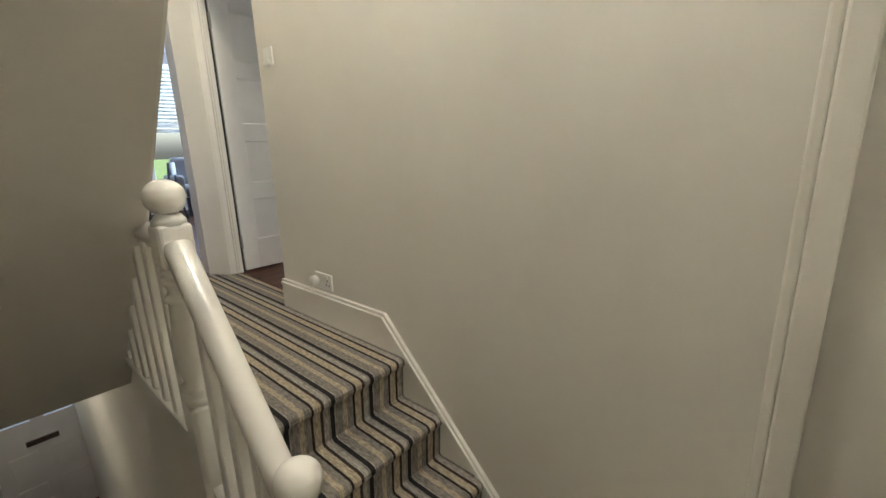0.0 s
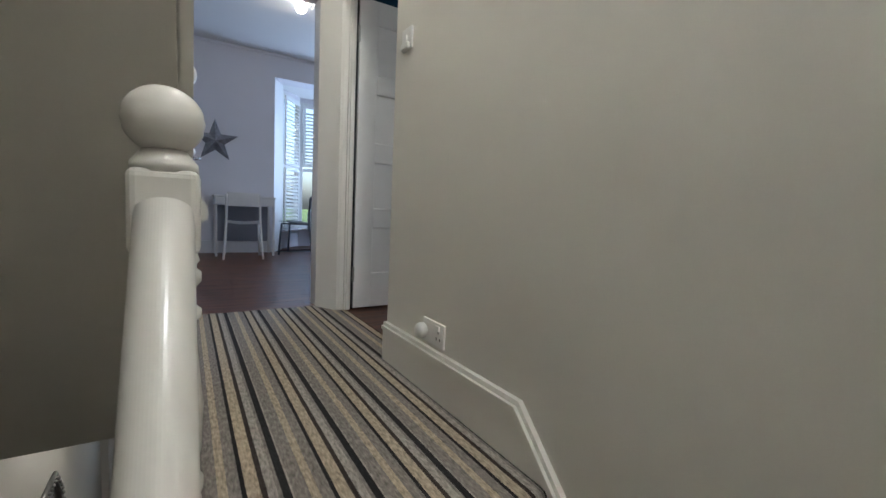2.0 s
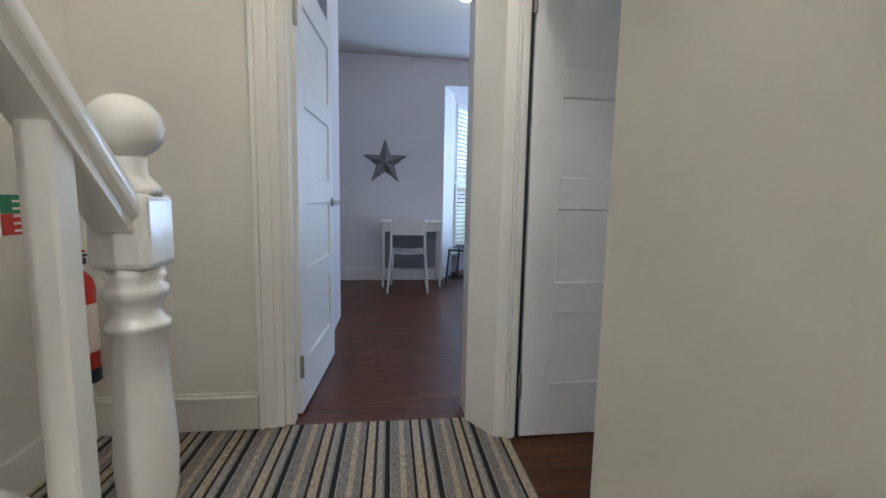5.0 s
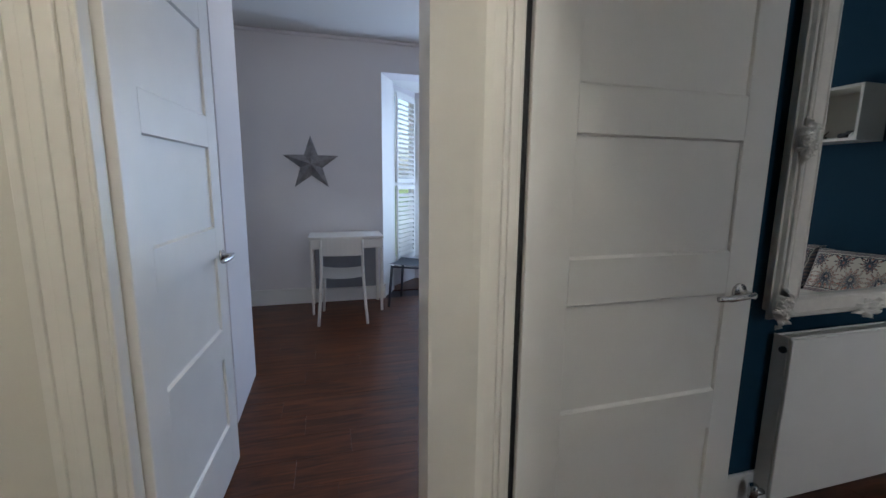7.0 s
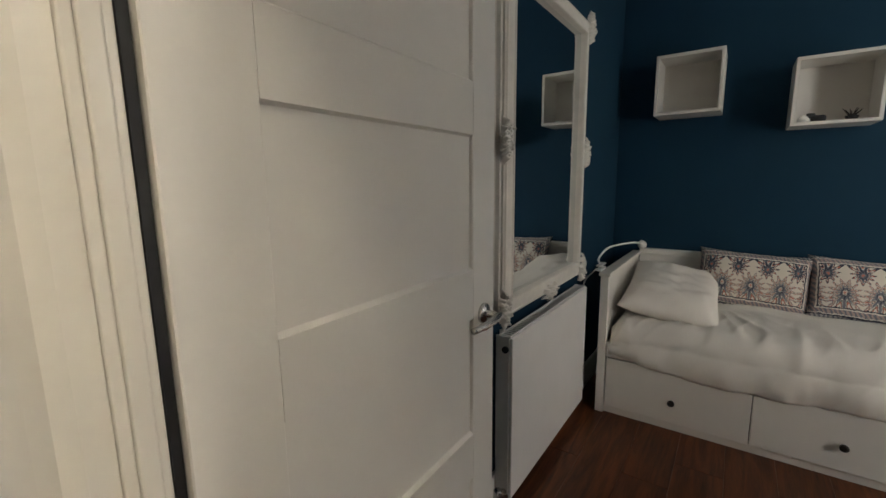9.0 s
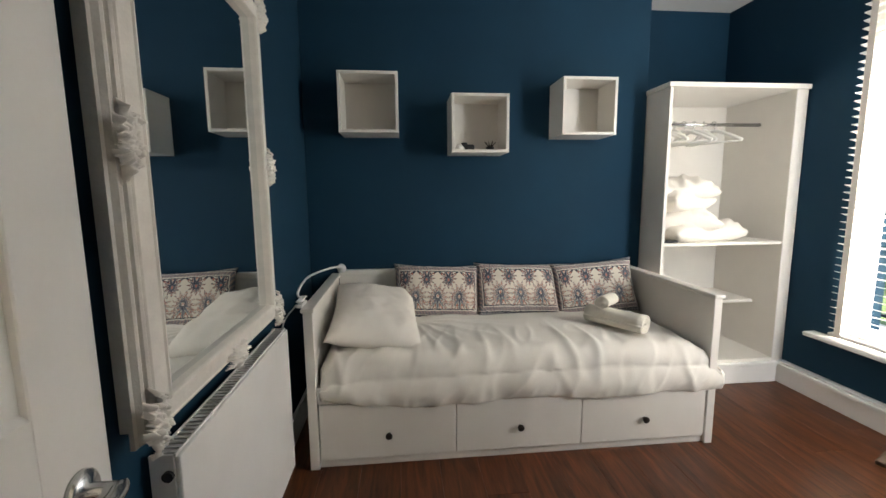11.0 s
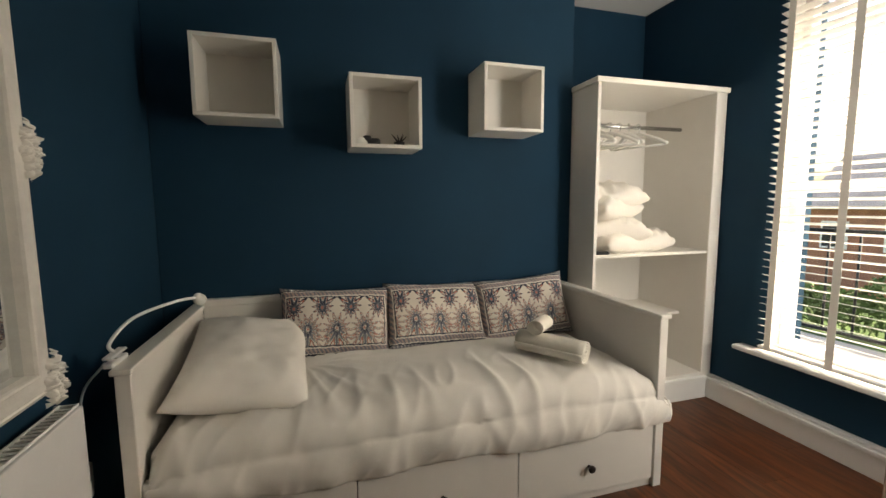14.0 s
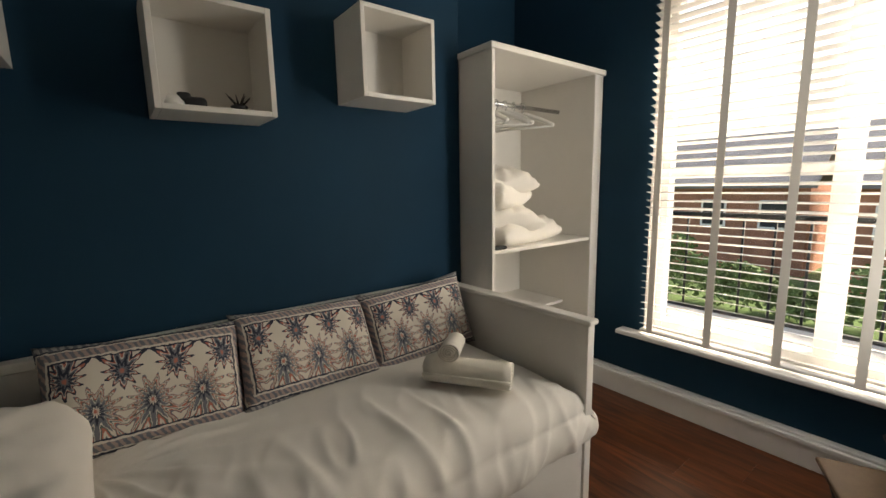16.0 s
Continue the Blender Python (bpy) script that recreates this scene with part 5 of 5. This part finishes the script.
# ---- bedroom: mirror and radiator ----
def ornate_mirror():
    """A tall mirror in a mitred moulded frame with carved leaf clusters at corners and middles."""
    ob = thing("ornate_mirror", "tall mirror in a carved distressed white frame", "mirror", (1.690, -0.014, 1.44))
    w, h, f = 0.462, 0.63, 0.086
    part("backing", boxes((-w + 0.025, w - 0.025, -0.012, 0.034, -h + 0.025, h - 0.025)), PLASTERW, ob)
    part("mirror_glass", boxes((-w + f - 0.01, w - f + 0.01, -0.019, -0.0125, -h + f - 0.01, h - f + 0.01)), MIRROR, ob)
    # across the moulding: (in from the outer edge, out from the wall)
    prof = [(0.0, 0.0), (0.0, 0.014), (0.006, 0.020), (0.012, 0.038), (0.018, 0.043), (0.022, 0.041), (0.024, 0.052), (0.030, 0.058), (0.036, 0.054), (0.040, 0.060), (0.086, 0.066), (0.090, 0.072), (0.097, 0.070), (0.100, 0.060), (0.100, 0.0125)]
    prof = [(a * 0.86, d * 0.68) for a, d in prof]
    corners = [(-1, -1), (1, -1), (1, 1), (-1, 1)]
    for i in range(4):
        bm = bmesh.new()
        rows = [[bm.verts.new((sx * (w - a), -d, sz * (h - a))) for a, d in prof] for sx, sz in (corners[i], corners[(i + 1) % 4])]
        for k in range(len(prof) - 1):
            bm.faces.new((rows[0][k], rows[1][k], rows[1][k + 1], rows[0][k + 1]))
        bmesh.ops.recalc_face_normals(bm, faces=bm.faces[:])
        part("frame_rail", bm, PLASTERW, ob)

    def cluster(cx, cz, half_x, half_z, seed):
        """One carved relief: scrolls and leaf ribs rising from a ragged outline."""
        bm = bmesh.new()
        n = 34
        grid = {}
        for i in range(n + 1):
            for k in range(n + 1):
                u, v = i / n * 2 - 1, k / n * 2 - 1
                a, r = math.atan2(v, u), math.hypot(u, v)
                rag = 0.80 + 0.17 * math.sin(7 * a + seed) + 0.10 * math.sin(12 * a + 2 * seed)
                inside = rag - r
                scroll = 0.5 + 0.5 * math.sin(19 * r + 4 * math.sin(5 * a + seed) + seed)
                rib = abs(noise.noise((u * 5.0 + seed, v * 5.0, seed)))
                z = 0.010 + 0.012 * scroll + 0.022 * rib if inside > 0.12 else 0.016 * max(inside, 0) / 0.12
                if inside > -0.06:
                    grid[i, k] = bm.verts.new((cx + u * half_x, -0.036 - z, cz + v * half_z))
        for i in range(n):
            for k in range(n):
                q = [(i, k), (i + 1, k), (i + 1, k + 1), (i, k + 1)]
                if all(c in grid for c in q):
                    bm.faces.new([grid[c] for c in q])
        bmesh.ops.delete(bm, geom=[v for v in bm.verts if not v.link_faces], context="VERTS")
        part("carved_leaf", bm, PLASTERW, ob, "carved leaf cluster", smooth=True)

    for sx in (-1, 1):
        for sz in (-1, 1):
            cluster(sx * (w - 0.022), sz * (h - 0.050), 0.042, 0.080, sx + 2.3 * sz)
        cluster(sx * (w - 0.024), 0.0, 0.036, 0.080, 4.1 * sx)
    for sz in (-1, 1):
        cluster(0.0, sz * (h - 0.026), 0.085, 0.042, 5.2 * sz)
    return ob


om = ornate_mirror()


def radiator():
    ob = thing("radiator", "white double panel radiator under the mirror", "radiator", (1.782, 0.03, 0.0))
    w = 0.463
    y = -0.090
    part("front_panel", boxes((-w, w, y, y + 0.014, 0.075, 0.735), r=0.004, seg=2), SATIN, ob)
    part("rear_panel", boxes((-w, w, -0.035, -0.022, 0.075, 0.735), r=0.004), SATIN, ob)
    for s in (-1, 1):
        part("side_panel", boxes((s * (w - 0.002) - 0.003, s * (w - 0.002) + 0.003, y + 0.015, -0.02, 0.09, 0.74), r=0.001), SATIN, ob)
    bar = None
    for k in range(45):
        x = -w + 0.02 + k * 0.02
        if bar is None:
            bar = part("grille_bar", boxes((-0.005, 0.005, y + 0.016, -0.036, 0.734, 0.738)), SATIN, ob)
        else:
            bar = new("grille_bar", bar.data)
            bar.parent = ob
        bar.location.x = x
    part("grille_edge", boxes((-w, w, y + 0.010, y + 0.016, 0.733, 0.742), (-w, w, -0.036, -0.030, 0.733, 0.742), r=0.001), SATIN, ob)
    bm = bmesh.new()
    tube(bm, [(-w - 0.05, -0.06, 0.0), (-w - 0.05, -0.06, 0.10)], 0.008, 10)
    tube(bm, [(-w - 0.05, -0.06, 0.10), (-w + 0.01, -0.06, 0.10)], 0.012, 10)
    lathe(bm, [(0.016, 0.08), (0.018, 0.10), (0.018, 0.135), (0.012, 0.14)], 14, Matrix.Translation((-w - 0.05, -0.06, 0)))
    part("valve", bm, CHROME, ob, "chrome radiator valve", smooth=True)
    bm = bmesh.new()
    lathe(bm, [(0.013, 0), (0.013, 0.012)], 12, Matrix.Translation((-w + 0.002, -0.062, 0.69)) @ Matrix.Rotation(-math.pi / 2, 4, "Y"))
    part("bleed_plug", bm, BLACK, ob)
    return ob


radiator()


def reading_lamp():
    ob = thing("reading_lamp", "white gooseneck clip lamp on the daybed corner", "reading lamp", (2.36, -0.10, 0.812))
    part("clamp", boxes((-0.055, 0.055, -0.015, 0.015, 0.0, 0.016), (-0.055, 0.055, -0.015, 0.015, 0.026, 0.036), (-0.012, 0.012, -0.012, 0.012, 0.016, 0.026), r=0.004), PLASTIC, ob)
    part("gooseneck", tube(bmesh.new(), arc([(0.0, 0, 0.03), (0.02, 0.02, 0.06), (0.16, 0.0, 0.105), (0.36, -0.07, 0.112), (0.48, -0.12, 0.10)], 8), 0.006, 10), PLASTIC, ob, smooth=True)
    bm = bmesh.new()
    lathe(bm, [(0.012, -0.02), (0.020, 0.0), (0.026, 0.03), (0.026, 0.035)], 18, Matrix.Translation((0.48, -0.12, 0.10)) @ Matrix.Rotation(2.1, 4, "Y"))
    part("lamp_head", bm, PLASTIC, ob, smooth=True)
    part("cable", tube(bmesh.new(), arc([(-0.02, 0.02, 0.01), (-0.02, 0.09, -0.10), (0.0, 0.10, -0.35), (-0.03, 0.095, -0.6), (0.02, 0.09, -0.77)], 8), 0.0035, 8), PLASTIC, ob, smooth=True)
    return ob


reading_lamp()
pk = thing("wall_socket", "white wall socket beside the daybed", "socket", (2.36, 0.03, 0.42))
part("plate", boxes((-0.07, 0.07, -0.01, 0, -0.043, 0.043), r=0.003), PLASTIC, pk)
part("plug", boxes((-0.05, -0.005, -0.045, -0.009, -0.03, 0.025), r=0.006, seg=2), PLASTIC, pk)


# ---- bedroom: blind ----
def venetian():
    """White wooden slat blind with wide cloth tapes, hung on the face of the window."""
    bl = thing("venetian_blind", "white wooden slat blind with cloth tapes, slats open", "blind", ((WX0 + WX1) / 2, -3.20, 0.45))
    hw = (WX1 - WX0) / 2 - 0.005
    part("headrail", boxes((-hw - 0.01, hw + 0.01, -0.03, 0.03, 1.965, 2.02), r=0.004), SATIN, bl)
    part("bottom_rail", boxes((-hw, hw, -0.026, 0.026, 0.0, 0.018), r=0.005), SATIN, bl)
    first = None
    n = 45
    for k in range(n):
        if first is None:
            first = part("slat", boxes((-hw, hw, -0.025, 0.025, -0.0014, 0.0014), r=0.0008), SATIN, bl)
            ob = first
        else:
            ob = new("slat", first.data)
            ob.parent = bl
        ob.matrix_basis = pose(0, 0, 0.045 + k * 0.0432, 14 + 3 * math.sin(k * 1.7), 0.12 * math.sin(k * 2.3), 0)
    for x in (2.555, 2.25, 1.95, 1.66, 1.36, 1.07):
        u = x - (WX0 + WX1) / 2
        part("tape", boxes((u - 0.018, u + 0.018, 0.0275, 0.0285, 0.0, 1.97)), LINEN, bl, "cloth ladder tape")
    return bl


venetian()


# ---- bedroom: folding chair by the window ----
def folding_chair(at, rz):
    ob = thing("folding_stool", "folding stool with brown seat and dark metal legs", "stool", at, rz)
    part("seat", boxes((-0.20, 0.20, -0.20, 0.20, 0.435, 0.452), r=0.006, seg=2), SEATW, ob, "brown seat panel")
    for s in (-1, 1):
        part("leg", tube(bmesh.new(), arc([(s * 0.19, -0.24, 0.0), (s * 0.19, -0.02, 0.38), (s * 0.19, 0.03, 0.434)], 6), 0.010, 10), DARK, ob, smooth=True)
        part("leg", tube(bmesh.new(), arc([(s * 0.175, 0.24, 0.0), (s * 0.175, 0.05, 0.30), (s * 0.175, -0.14, 0.432)], 6), 0.010, 10), DARK, ob, smooth=True)
    part("stretcher", tube(bmesh.new(), [(-0.19, -0.22, 0.035), (0.19, -0.22, 0.035)], 0.009, 10), DARK, ob, smooth=True)
    part("stretcher", tube(bmesh.new(), [(-0.175, 0.22, 0.035), (0.175, 0.22, 0.035)], 0.009, 10), DARK, ob, smooth=True)
    return ob


folding_chair((1.40, -2.38, 0), 25)
cb = soft("seat_pad", mat("navy_cloth", (0.012, 0.016, 0.03), 0.9, 0.2, 20, 0.3, 300), 0.34, 0.30, 0.14, pose(1.33, -2.54, 0.525, -90, 0, 20), "dark navy cushion on the folding stool", "cushion", 0.02, 3.0)
